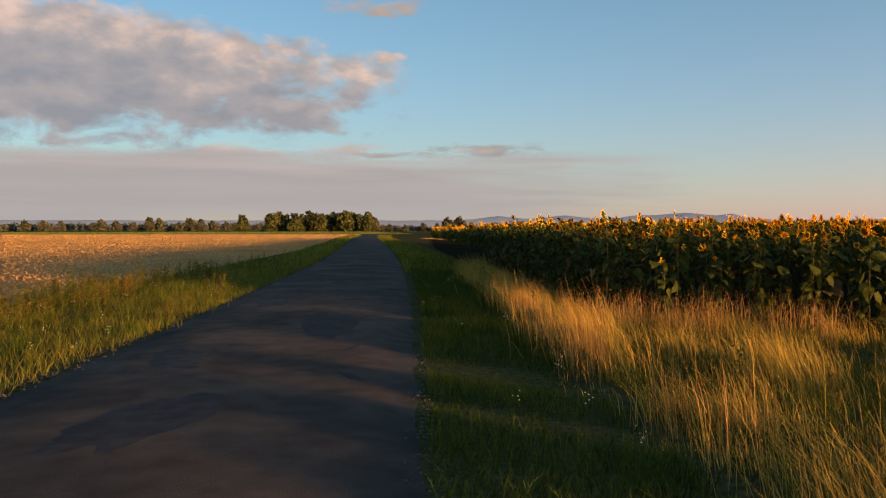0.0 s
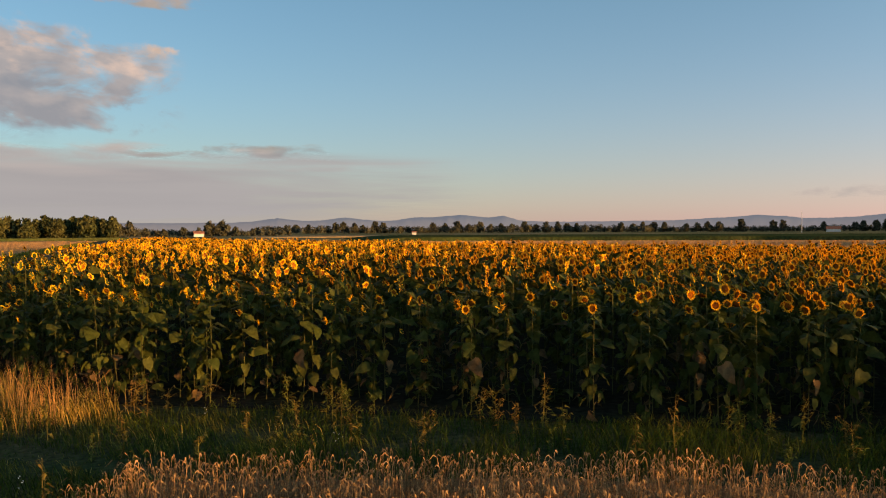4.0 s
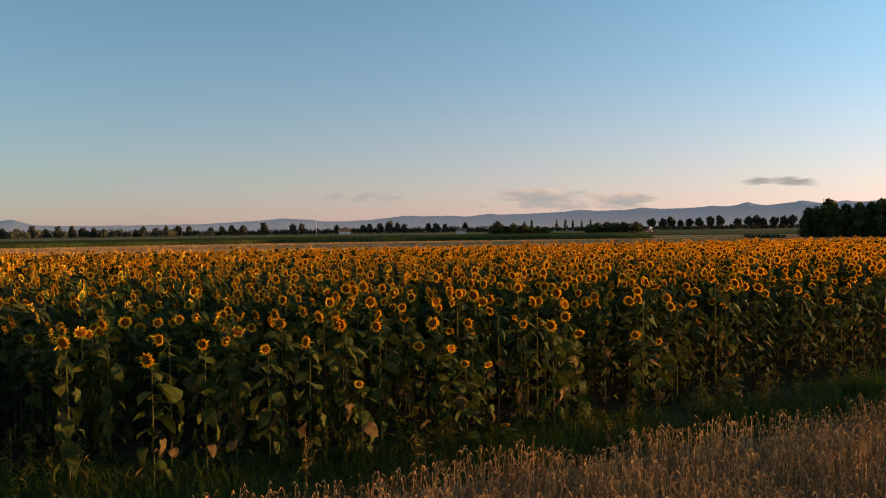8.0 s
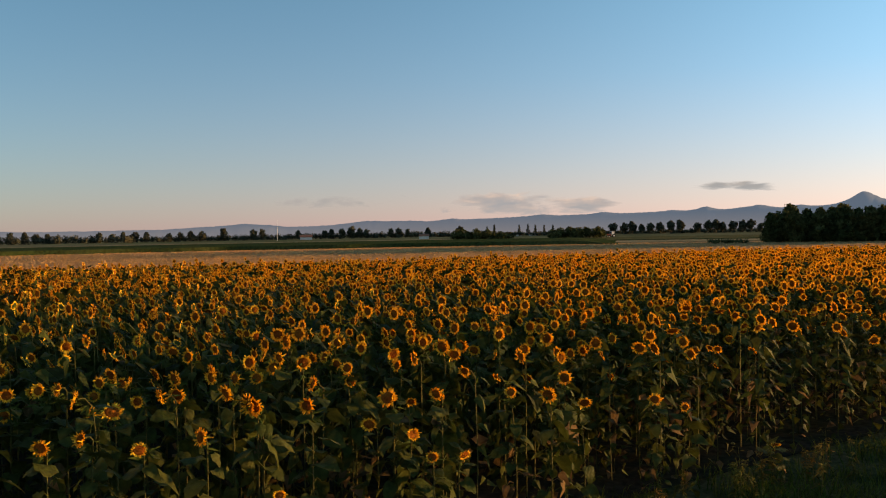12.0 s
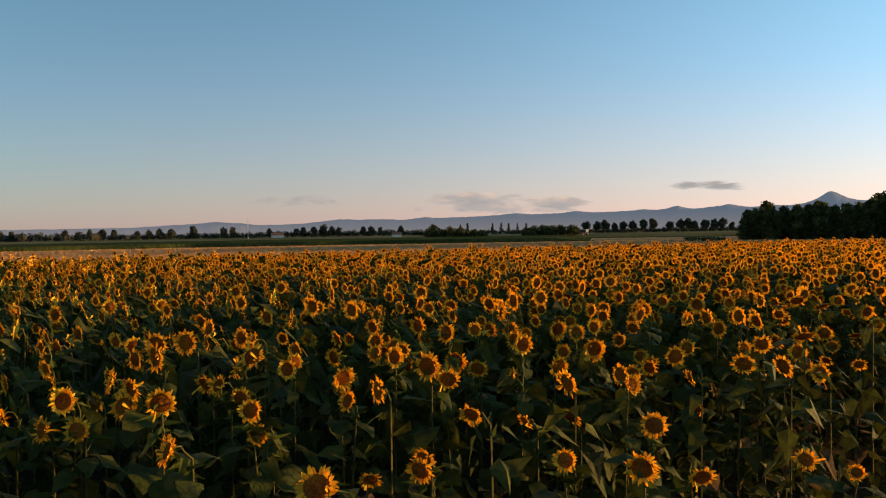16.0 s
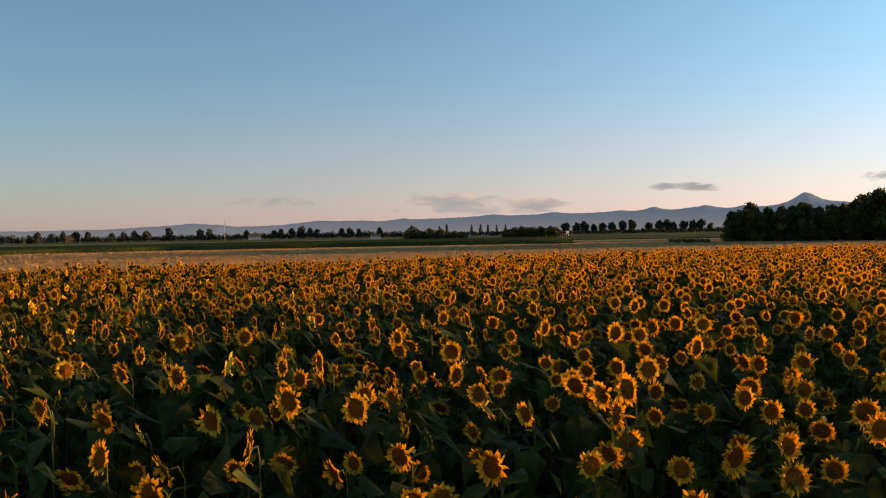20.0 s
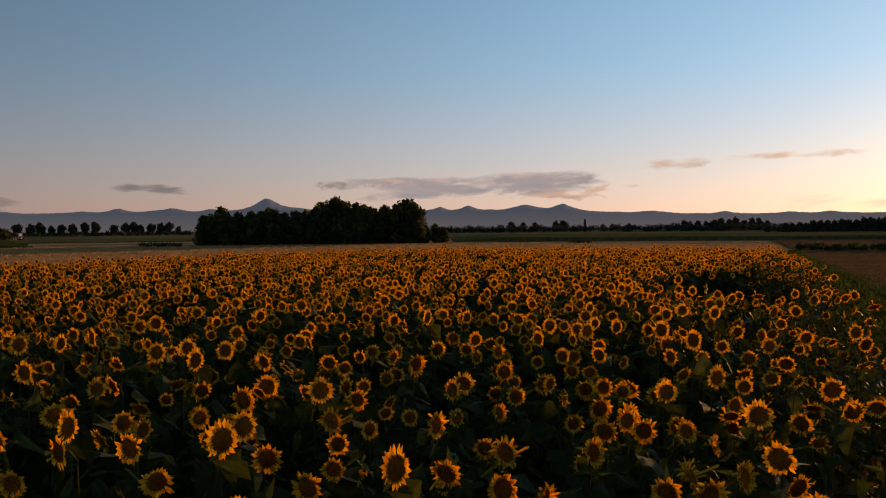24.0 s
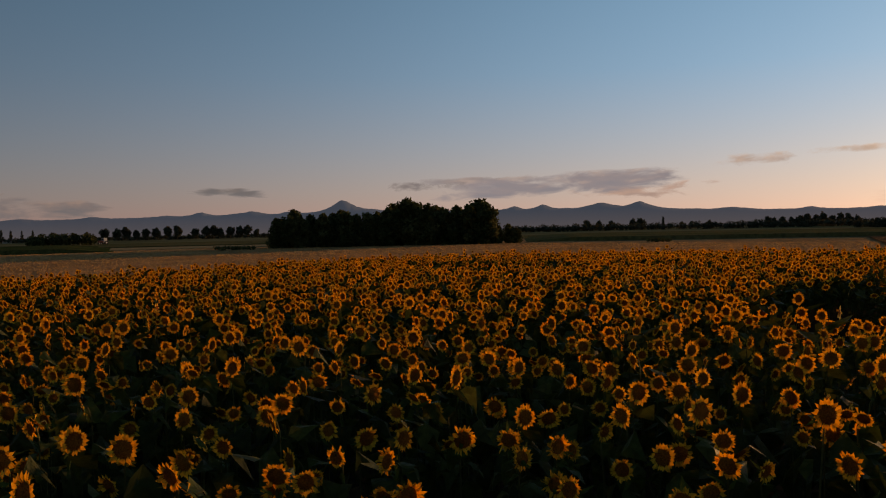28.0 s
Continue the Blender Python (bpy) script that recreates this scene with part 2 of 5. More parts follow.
# foliage for far trees: the air's haze is put into a paler, greyer base colour
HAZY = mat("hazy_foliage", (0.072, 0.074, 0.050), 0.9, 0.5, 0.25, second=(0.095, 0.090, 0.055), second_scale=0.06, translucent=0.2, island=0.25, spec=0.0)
BARK = mat("bark", (0.085, 0.065, 0.045), 0.95, 6, 0.4, bump=0.03, bump_scale=10)
WALLMAT = mat("render_wall", (0.70, 0.64, 0.55), 0.9, 2, 0.1)
TILE = mat("roof_tile", (0.34, 0.13, 0.07), 0.85, 3, 0.2)
GLASS = mat("window_pane", (0.03, 0.035, 0.04), 0.1, 3, 0.1)
METAL = mat("grey_steel", (0.5, 0.5, 0.5), 0.5, 3, 0.1)


def painted_haze_mat(name, low, high, glow, z0, z1):
    """Far hills in the evening air: blue-grey slopes, the haze put in as emission, paler at the foot."""
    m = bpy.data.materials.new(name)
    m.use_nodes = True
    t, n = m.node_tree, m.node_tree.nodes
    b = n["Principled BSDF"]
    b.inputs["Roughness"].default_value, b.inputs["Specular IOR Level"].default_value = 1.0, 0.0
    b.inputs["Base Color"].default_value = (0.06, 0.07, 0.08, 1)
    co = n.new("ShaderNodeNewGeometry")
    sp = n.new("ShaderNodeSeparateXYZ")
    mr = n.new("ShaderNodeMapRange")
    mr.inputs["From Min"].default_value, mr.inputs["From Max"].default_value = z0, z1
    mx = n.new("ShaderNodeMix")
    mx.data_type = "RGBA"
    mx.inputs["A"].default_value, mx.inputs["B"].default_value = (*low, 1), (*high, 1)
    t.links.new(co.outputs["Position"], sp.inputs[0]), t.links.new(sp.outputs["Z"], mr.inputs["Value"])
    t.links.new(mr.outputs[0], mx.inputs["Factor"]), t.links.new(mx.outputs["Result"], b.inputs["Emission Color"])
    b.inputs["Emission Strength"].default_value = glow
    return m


HILLS = painted_haze_mat("far_hills", (0.110, 0.108, 0.130), (0.058, 0.078, 0.118), 1.0, 5, 95)

# ---- mesh helpers ----
rng = np.random.default_rng(7)


def tri_mesh(name, verts, tris, mats, index=None, smooth=False):
    verts, tris = np.asarray(verts, np.float32), np.asarray(tris, np.int32)
    me = bpy.data.meshes.new(name)
    me.vertices.add(len(verts)), me.loops.add(tris.size), me.polygons.add(len(tris))
    me.vertices.foreach_set("co", verts.ravel())
    me.loops.foreach_set("vertex_index", tris.ravel())
    me.polygons.foreach_set("loop_start", np.arange(0, tris.size, 3, dtype=np.int32))
    me.polygons.foreach_set("loop_total", np.full(len(tris), 3, np.int32))
    if index is not None:
        me.polygons.foreach_set("material_index", np.asarray(index, np.int32))
    me.polygons.foreach_set("use_smooth", np.full(len(tris), smooth))
    for m in mats:
        me.materials.append(m)
    me.update(calc_edges=True)
    me.validate()
    return me


def join(pieces):
    """Pieces of (verts, tris) as one."""
    vs, ts, at = [], [], 0
    for v, t in pieces:
        vs.append(v), ts.append(np.asarray(t) + at)
        at += len(v)
    return np.concatenate(vs), np.concatenate(ts)


def part(name, me, parent, label=""):
    ob = new(name, me)
    ob.parent = parent
    return tagged(ob, label) if label else ob


def thing(name, label, category, group="", kind=""):
    return tagged(new(name), label, category, group, kind)


def quads(idx):
    idx = np.asarray(idx)
    return np.concatenate([idx[:, [0, 1, 2]], idx[:, [0, 2, 3]]])


def tube(points, radii, sides=5):
    """A tapered tube along points."""
    points, n = np.asarray(points, float), len(points)
    vs = []
    for i in range(n):
        d = points[min(i + 1, n - 1)] - points[max(i - 1, 0)]
        d = d / (np.linalg.norm(d) + 1e-9)
        a = np.cross(d, (0.31, 0.95, 0.05))
        a /= np.linalg.norm(a) + 1e-9
        b = np.cross(d, a)
        ang = np.arange(sides) * 2 * np.pi / sides
        vs.append(points[i] + radii[i] * (np.cos(ang)[:, None] * a + np.sin(ang)[:, None] * b))
    q = [(i * sides + k, i * sides + (k + 1) % sides, (i + 1) * sides + (k + 1) % sides, (i + 1) * sides + k) for i in range(n - 1) for k in range(sides)]
    return np.concatenate(vs), quads(q)


def box(x0, x1, y0, y1, z0, z1):
    v = np.array([(x, y, z) for z in (z0, z1) for y in (y0, y1) for x in (x0, x1)], float)
    return v, quads([(0, 2, 3, 1), (4, 5, 7, 6), (0, 1, 5, 4), (2, 6, 7, 3), (0, 4, 6, 2), (1, 3, 7, 5)])


def az_dir(az):
    return np.array((math.sin(radians(az)), math.cos(radians(az))))


HUB = np.array((20.0, 5.0))


def place(az, r):
    return HUB + az_dir(az) * r


def inside(p, poly):
    """Which of the points p lie inside the polygon."""
    x, y, res = p[:, 0], p[:, 1], np.zeros(len(p), bool)
    for (x0, y0), (x1, y1) in zip(poly, poly[1:] + poly[:1]):
        if y0 != y1:
            res ^= ((y0 > y) != (y1 > y)) & (x < (x1 - x0) * (y - y0) / (y1 - y0) + x0)
    return res


def off_line(p, line):
    """The distance of the points p from a broken line."""
    best = np.full(len(p), 1e9)
    for a, b in zip(line, line[1:]):
        a, b = np.array(a, float), np.array(b, float)
        k = np.clip(((p - a) @ (b - a)) / ((b - a) @ (b - a)), 0, 1)
        best = np.minimum(best, np.linalg.norm(p - a - k[:, None] * (b - a), axis=1))
    return best


def scatter(poly, density):
    xs, ys = [q[0] for q in poly], [q[1] for q in poly]
    n = int((max(xs) - min(xs)) * (max(ys) - min(ys)) * density)
    p = np.stack([rng.uniform(min(xs), max(xs), n), rng.uniform(min(ys), max(ys), n)], 1)
    return p[inside(p, poly)]


# ---- ground, road and fields ----
def road_mid(y):
    s = min(max(y / 220.0, 0), 1)
    return -0.47 - 9.5 * s * s * (3 - 2 * s)


def sheet(name, poly, z, m, label, category="field", subdiv=0, rough=0.0):
    bm = bmesh.new()
    f = bm.faces.new([bm.verts.new((x, y, z)) for x, y in poly])
    bmesh.ops.triangulate(bm, faces=[f])
    me = bpy.data.meshes.new(name)
    bm.to_mesh(me)
    bm.free()
    if me.polygons[0].normal.z < 0:
        me.flip_normals()
    me.materials.append(m)
    return tagged(new(name, me), label, category, kind="structure")


sheet("ground", [tuple(az_dir(a) * 4600) for a in range(0, 360, 5)], -0.06, FARLAND, "wide flat farmland plain reaching to the horizon", "ground")

ys = np.concatenate([np.arange(-30, 60, 0.5), np.arange(60, 420, 6)])
half = 2.32
lv, rv = [], []
for i, y in enumerate(ys):
    lv.append((road_mid(y) - half + 0.10 * noise.noise((0.9 * y, 3, 0)) + 0.05 * noise.noise((3.1 * y, 8, 0)), y))
    rv.append((road_mid(y) + half + 0.10 * noise.noise((0.8 * y, 30, 0)) + 0.06 * noise.noise((2.7 * y, 50, 0)), y))
cols = 9
rverts = []
for (lx, y), (rx, _) in zip(lv, rv):
    for k in range(cols):
        u = k / (cols - 1)
        rverts.append((lx + (rx - lx) * u, y, 0.035 + 0.05 * (1 - (2 * u - 1) ** 2) + 0.003 * noise.noise((4 * u, 0.35 * y, 1)) - (0.05 if k in (0, cols - 1) else 0)))
rq = quads([(i * cols + k, i * cols + k + 1, (i + 1) * cols + k + 1, (i + 1) * cols + k) for i in range(len(ys) - 1) for k in range(cols - 1)])
tagged(new("road", tri_mesh("road", rverts, rq, [ASPHALT], smooth=True)), "narrow dark asphalt country lane with worn crumbling edges", "road", kind="structure")


def road_top(x, y):
    u = min(max((x - road_mid(y) + half) / (2 * half), 0), 1)
    return 0.035 + 0.05 * (1 - (2 * u - 1) ** 2) + 0.003 * noise.noise((4 * u, 0.35 * y, 1))


def dark_patch(cx, cy, rx, ry, turn, seed):
    """A thin smooth dark patch with a ragged rim, lying on the lane's crown."""
    vs, q, n = [(cx, cy, road_top(cx, cy) + 0.004)], [], 40
    for j in range(1, 6):
        for k in range(n):
            a = 2 * math.pi * k / n
            f = j / 5 * (1 + 0.35 * noise.noise((2.0 * math.cos(a), 2.0 * math.sin(a), seed)) + 0.14 * noise.noise((6 * math.cos(a), 6 * math.sin(a), seed)))
            dx, dy = rx * f * math.cos(a), ry * f * math.sin(a)
            x, y = cx + dx * math.cos(turn) - dy * math.sin(turn), cy + dx * math.sin(turn) + dy * math.cos(turn)
            vs.append((x, y, road_top(x, y) + (0.004 if j < 5 else -0.004)))
    t = [(0, 1 + k, 1 + (k + 1) % n) for k in range(n)]
    for j in range(4):
        for k in range(n):
            a, b = 1 + j * n + k, 1 + j * n + (k + 1) % n
            t += [(a, a + n, b + n), (a, b + n, b)]
    tagged(new("dark_patch", tri_mesh("dark_patch", vs, t, [DARKPATCH], smooth=True)), "smooth dark patch on the asphalt lane", "patch", kind="structure")


for i, (cx, cy, rx, ry, turn) in enumerate([(-0.75, 8.0, 0.55, 1.3, -0.25), (-1.55, 11.6, 0.4, 1.1, 0.3), (0.1, 15.5, 0.5, 1.9, 0.05), (-1.7, 21, 0.45, 2.2, 0.0), (0.9, 10.2, 0.09, 0.35, 0.5), (0.75, 12.6, 0.07, 0.3, -0.3)]):
    dark_patch(cx, cy, rx, ry, turn, 3.3 * i)
# loose grit along both edges
gp, gt, at = [], [], 0
for i in range(3000):
    y = 4 + 34 * rng.uniform(0, 1) ** 1.6
    side = -1 if i % 2 else 1
    x = road_mid(y) + side * (half - 0.04 + rng.normal(0, 0.11) + 0.12 * noise.noise((0.9 * y, 3 if side < 0 else 30, 0)))
    r = rng.uniform(0.006, 0.022)
    c = np.array((x, y, 0.03 + r * 0.3))
    o = np.array([(r, 0, 0), (0, r, 0), (-r, 0, 0), (0, -r, 0), (0, 0, r * 0.7)]) * rng.uniform(0.7, 1.3, (5, 1))
    gp.append(c + o)
    gt += [(at + k, at + (k + 1) % 4, at + 4) for k in range(4)]
    at += 5
tagged(new("road_grit", tri_mesh("road_grit", np.concatenate(gp), gt, [GRAVEL])), "loose grey grit crumbled along the lane's edges", "grit", kind="stuff")

SOUTH = [(5.3, 16.9), (8.7, 14.3), (11.1, 13.1), (14.7, 11.1), (16.8, 10.0), (19.8, 8.5), (22.1, 7.0), (24.5, 5.6), (27.3, 4.7), (30.8, 3.6), (37.3, 1.7), (41, 0.6), (52, -3.5), (72, -9.9), (90, -15.7)]
FIELD = SOUTH[:-1] + [ (77.5, -3), (80, 4.5), (79, 11.5), (70.5, 19.5), (60, 25.5), (53, 29), (47, 33.5), (41.5, 38), (35, 44), (31, 54), (20, 80), (9, 110), (3.9, 140), (3.7, 120), (3.2, 76), (4.0, 50), (4.5, 40), (4.8, 30), (5.1, 22)]
WEDGE = [(8.6, 7.8), (9.7, 9.4), (13.6, 8.3), (19.7, 5.2), (21.7, 4.4), (24.4, 3.2), (28, 1.8), (38, -2), (53.4, -7.8), (65.5, -11.6), (128, -33.5), (250, -75), (250, -420), (8.6, -420)]
sheet("sunflower_soil", FIELD, 0.02, SOIL, "dark bare soil under the sunflower crop")
sheet("verge_ground", [(road_mid(y) - 6.4, y) for y in (-40, 0, 40, 80, 120, 160, 220, 400)] + [(18, 400), (18, 160), (20, 40), (60, 10), (131, -33), (8.6, 8), (8.6, -40)], 0.0, TURF, "grassy verge ground beside the lane", "verge")
sheet("stubble_field_west", [(-8.2, -200), (-8.2, 0), (-7.4, 30), (-8.2, 80), (-11.2, 130), (-14.2, 180), (-15.5, 255), (-60, 268), (-170, 262), (-420, 258), (-420, -200)], 0.03, STUBBLE, "harvested golden stubble field beside the lane")
sheet("wheat_field", WEDGE, 0.12, WHEATFIELD, "ripe pinkish-tan wheat field bordering the sunflowers")


def ring(name, a0, a1, r0, r1, h, m, label, wave=3.0):
    """A far field between two distances from the hub, with the height of its crop."""
    n = max(8, int((a1 - a0) * 1.5))
    vs = []
    for i in range(n + 1):
        a = a0 + (a1 - a0) * i / n
        g = h * min(1, (a - a0) / 3, (a1 - a) / 3) if h > 0 else h
        for r, z in ((r0, -0.05), (r0, g), (r1, g), (r1, -0.05)):
            p = place(a, r + wave * noise.noise((a * 0.2, r * 0.1, 2)))
            vs.append((p[0], p[1], z))
    q = [(i * 4 + k, (i + 1) * 4 + k, (i + 1) * 4 + k + 1, i * 4 + k + 1) for i in range(n) for k in range(3)]
    me = tri_mesh(name, vs, quads(q), [m])
    return tagged(new(name, me), label, "field", kind="structure")


ring("stubble_field_north", -4, 128, 34, 196, -0.02, STUBBLE, "pale harvested stubble field behind the sunflowers")
ring("stubble_field_north", 56, 92, 194, 262, -0.024, STUBBLE, "pale harvested stubble field farther out")
ring("green_crop_strip", 8, 63, 198, 300, 0.9, GREENCROP, "dark green low crop strip behind the stubble")
ring("green_crop_strip", 89, 128, 205, 330, 0.9, OLIVECROP, "olive green low crop beyond the stubble")
ring("pale_crop_strip", 2, 52, 330, 420, 0.25, PALECROP, "pale straw-coloured field strip in the distance")
ring("pale_crop_strip", 60, 76, 215, 255, 0.1, PALECROP, "pale straw-coloured field strip in the distance")
ring("olive_crop_strip", 52, 90, 262, 380, 0.3, OLIVECROP, "olive green far field strip")
ring("olive_crop_strip", -34, -4, 275, 330, 0.8, GREENCROP, "dark green hedge-like crop strip beyond the stubble")
ring("pale_crop_strip", -34, -4, 345, 430, 0.2, PALECROP, "pale straw-coloured field strip in the distance")

# ---- hills ----
BASE = [(-180, 36), (-40, 40), (-5, 45), (22, 43), (40, 50), (55, 82), (66, 96), (72, 101), (88, 101), (97, 92), (106, 71), (112, 66), (125, 61), (180, 40)]
BUMPS = [(5.2, 1.3, 23), (9.8, 1.6, 26), (14.5, 1.1, 16), (17.6, 2.2, 38), (20.6, 0.8, 20), (34.5, 1.5, 8), (37, 1.4, 19), (38.6, 0.8, 8), (45.3, 1.5, 15), (48, 0.9, 5), (51.1, 0.5, 8), (57.2, 1.0, 8), (61.2, 0.7, 9), (65.7, 0.6, 6),
         (67.9, 0.5, 18), (70.1, 0.5, 6), (71.2, 0.6, 17), (73.6, 0.5, 11), (77.15, 0.72, 42), (77.5, 1.6, 24), (79.4, 0.7, 8), (88.9, 0.42, 18), (90.8, 0.5, 26), (92.3, 0.4, 5), (94.7, 1.0, 31), (97.2, 0.7, 33), (98.3, 0.5, 6), (103.1, 0.8, 9), (107.7, 0.5, 11),
         (111.6, 0.7, 8), (113.9, 0.7, 8), (119.1, 1.2, 5)]


def crest(az):
    h = np.interp(az, [b[0] for b in BASE], [b[1] for b in BASE])
    h += sum(k * math.exp(-abs((az - a) / s) ** 1.55 / 1.3) for a, s, k in BUMPS)
    return h + 3.0 * noise.noise((az * 0.9, 1, 0)) + 1.8 * noise.noise((az * 3.5, 5, 0)) + 1.3 * noise.noise((az * 8.3, 2, 0))


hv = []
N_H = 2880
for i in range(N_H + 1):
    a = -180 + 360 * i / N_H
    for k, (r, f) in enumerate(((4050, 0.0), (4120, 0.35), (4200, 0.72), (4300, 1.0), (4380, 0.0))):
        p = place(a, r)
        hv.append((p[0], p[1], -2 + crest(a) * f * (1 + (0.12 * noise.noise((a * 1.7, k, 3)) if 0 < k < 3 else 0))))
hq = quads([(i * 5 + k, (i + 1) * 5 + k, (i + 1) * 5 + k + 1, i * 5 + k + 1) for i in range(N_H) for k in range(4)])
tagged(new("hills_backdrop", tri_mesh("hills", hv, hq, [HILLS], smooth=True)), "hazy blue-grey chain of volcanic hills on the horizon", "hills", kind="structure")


# ---- clouds ----
def cloud(az0, az1, el0, el1, sx, sy, low, mid, top, threshold, soft=0.12, seed=0.0, solid=0.5, glow=0.5, label="grey lavender evening cloud", tilt=0.0):
    """A cloud far off: a curved sheet whose billows come from two noises. Its lit and dim parts are put into the
    emission colour.
    """
    nu, nv, vs, uvs = 24, 8, [], []
    far = 4440 + 7 * len([o for o in scene.objects if o.name.startswith("cloud")])
    for j in range(nv + 1):
        for i in range(nu + 1):
            u, v = i / nu, j / nv
            a, e = az0 + (az1 - az0) * u, el0 + (el1 - el0) * v + tilt * (u - 0.5)
            p = HUB + az_dir(a) * far
            vs.append((p[0], p[1], 3 + far * math.tan(radians(e))))
            uvs.append((u, v))
    q = quads([(j * (nu + 1) + i, j * (nu + 1) + i + 1, (j + 1) * (nu + 1) + i + 1, (j + 1) * (nu + 1) + i) for j in range(nv) for i in range(nu)])
    m = bpy.data.materials.new("cloud")
    m.use_nodes = True
    t, n = m.node_tree, m.node_tree.nodes
    n.remove(n["Principled BSDF"])
    uv = n.new("ShaderNodeUVMap")
    mp = n.new("ShaderNodeMapping")
    mp.inputs["Scale"].default_value = (sx, sy, 1)
    mp.inputs["Location"].default_value = (seed, seed * 1.7, seed)
    t.links.new(uv.outputs[0], mp.inputs["Vector"])
    n1 = n.new("ShaderNodeTexNoise")
    n1.inputs["Scale"].default_value, n1.inputs["Detail"].default_value, n1.inputs["Roughness"].default_value = 1.0, 8, 0.58
    n1.inputs["Distortion"].default_value = 0.35
    n2 = n.new("ShaderNodeTexNoise")
    n2.inputs["Scale"].default_value, n2.inputs["Detail"].default_value = 1.5, 5
    t.links.new(mp.outputs[0], n1.inputs["Vector"]), t.links.new(mp.outputs[0], n2.inputs["Vector"])

    def math_node(op, a, b=None):
        x = n.new("ShaderNodeMath")
        x.operation = op
        for k, w in enumerate((a, b)):
            if w is None:
                continue
            if isinstance(w, (int, float)):
                x.inputs[k].default_value = w
            else:
                t.links.new(w, x.inputs[k])
        return x.outputs[0]

    sp = n.new("ShaderNodeSeparateXYZ")
    t.links.new(uv.outputs[0], sp.inputs[0])

    def bell(s):
        c = math_node("MULTIPLY", math_node("SUBTRACT", s, 0.5), 2.0)
        return math_node("SUBTRACT", 1.0, math_node("MULTIPLY", c, c))

    edge = math_node("MULTIPLY", bell(sp.outputs["X"]), bell(sp.outputs["Y"]))
    dens = math_node("ADD", math_node("MULTIPLY", edge, solid), n1.outputs["Fac"])
    mr = n.new("ShaderNodeMapRange")
    mr.interpolation_type = "SMOOTHSTEP"
    mr.inputs["From Min"].default_value, mr.inputs["From Max"].default_value = threshold, threshold + soft
    t.links.new(dens, mr.inputs["Value"])
    gate = n.new("ShaderNodeMapRange")
    gate.interpolation_type = "SMOOTHSTEP"
    gate.inputs["From Max"].default_value = 0.22
    t.links.new(edge, gate.inputs["Value"])
    alpha = math_node("MULTIPLY", mr.outputs[0], gate.outputs[0])
    shade = math_node("ADD", math_node("MULTIPLY", sp.outputs["Y"], 0.40), math_node("MULTIPLY", math_node("SUBTRACT", n2.outputs["Fac"], 0.26), 1.05))
    ramp = n.new("ShaderNodeValToRGB")
    ramp.color_ramp.elements[0].position, ramp.color_ramp.elements[0].color = 0.28, (*low, 1)
    ramp.color_ramp.elements[1].position, ramp.color_ramp.elements[1].color = 0.85, (*top, 1)
    ramp.color_ramp.elements.new(0.52).color = (*mid, 1)
    t.links.new(shade, ramp.inputs[0])
    em, tr, mx = n.new("ShaderNodeEmission"), n.new("ShaderNodeBsdfTransparent"), n.new("ShaderNodeMixShader")
    em.inputs["Strength"].default_value = glow
    t.links.new(ramp.outputs[0], em.inputs["Color"])
    t.links.new(alpha, mx.inputs[0]), t.links.new(tr.outputs[0], mx.inputs[1]), t.links.new(em.outputs[0], mx.inputs[2])
    t.links.new(mx.outputs[0], n["Material Output"].inputs["Surface"])
    me = tri_mesh("cloud", vs, q, [m])
    layer = me.uv_layers.new(name="UVMap")
    flat = np.array(uvs, np.float32)[np.array([l.vertex_index for l in me.loops])]
    layer.data.foreach_set("uv", flat.ravel())
    ob = tagged(new("cloud_backdrop", me), label, "cloud", kind="structure")
    return ob


cloud(-60, -7, 4.6, 14.8, 11.0, 4.0, (0.26, 0.32, 0.44), (0.37, 0.40, 0.50), (0.84, 0.68, 0.66), 0.53, 0.22, 3.1, 0.40, label="large grey lavender cloud with sunlight painted rosy into its edges")
cloud(-34, -0.2, 6.6, 13.6, 8.5, 3.4, (0.29, 0.34, 0.45), (0.41, 0.43, 0.52), (0.90, 0.71, 0.67), 0.50, 0.22, 17.3, 0.38, label="ragged tail of the large cloud with rosy edges", tilt=-2.6)
cloud(-64, 20, 0.0, 5.4, 3.6, 2.6, (0.39, 0.42, 0.51), (0.37, 0.40, 0.49), (0.45, 0.46, 0.54), 0.40, 0.44, 8.0, 0.46, label="flat grey stratus bank low over the horizon")
cloud(-34, 14, 3.3, 6.2, 8.0, 2.0, (0.42, 0.44, 0.53), (0.46, 0.47, 0.54), (0.60, 0.56, 0.59), 0.62, 0.30, 31.0, 0.26, label="thin streaks of grey evening cloud")
cloud(0.2, 8.9, 4.75, 5.9, 2.6, 1.0, (0.27, 0.32, 0.40), (0.31, 0.35, 0.41), (0.44, 0.45, 0.48), 0.56, 0.28, 5.2, 0.34, label="thin blue-grey lens cloud")
cloud(-7.0, 2.0, 4.7, 5.35, 3.0, 0.9, (0.32, 0.36, 0.43), (0.36, 0.38, 0.43), (0.46, 0.46, 0.49), 0.62, 0.30, 41.2, 0.30, label="thin blue-grey wisp of cloud")
cloud(-3.6, -0.8, 10.7, 12.0, 2.0, 1.2, (0.48, 0.44, 0.46), (0.60, 0.51, 0.50), (0.80, 0.62, 0.56), 0.60, 0.34, 51.0, 0.30, label="small rosy cloud fragment")
cloud(-7, 1.5, 13.9, 15.4, 3.0, 1.2, (0.36, 0.37, 0.42), (0.42, 0.41, 0.45), (0.62, 0.52, 0.50), 0.62, 0.26, 23.0, 0.34, label="small grey cloud fragment high up")
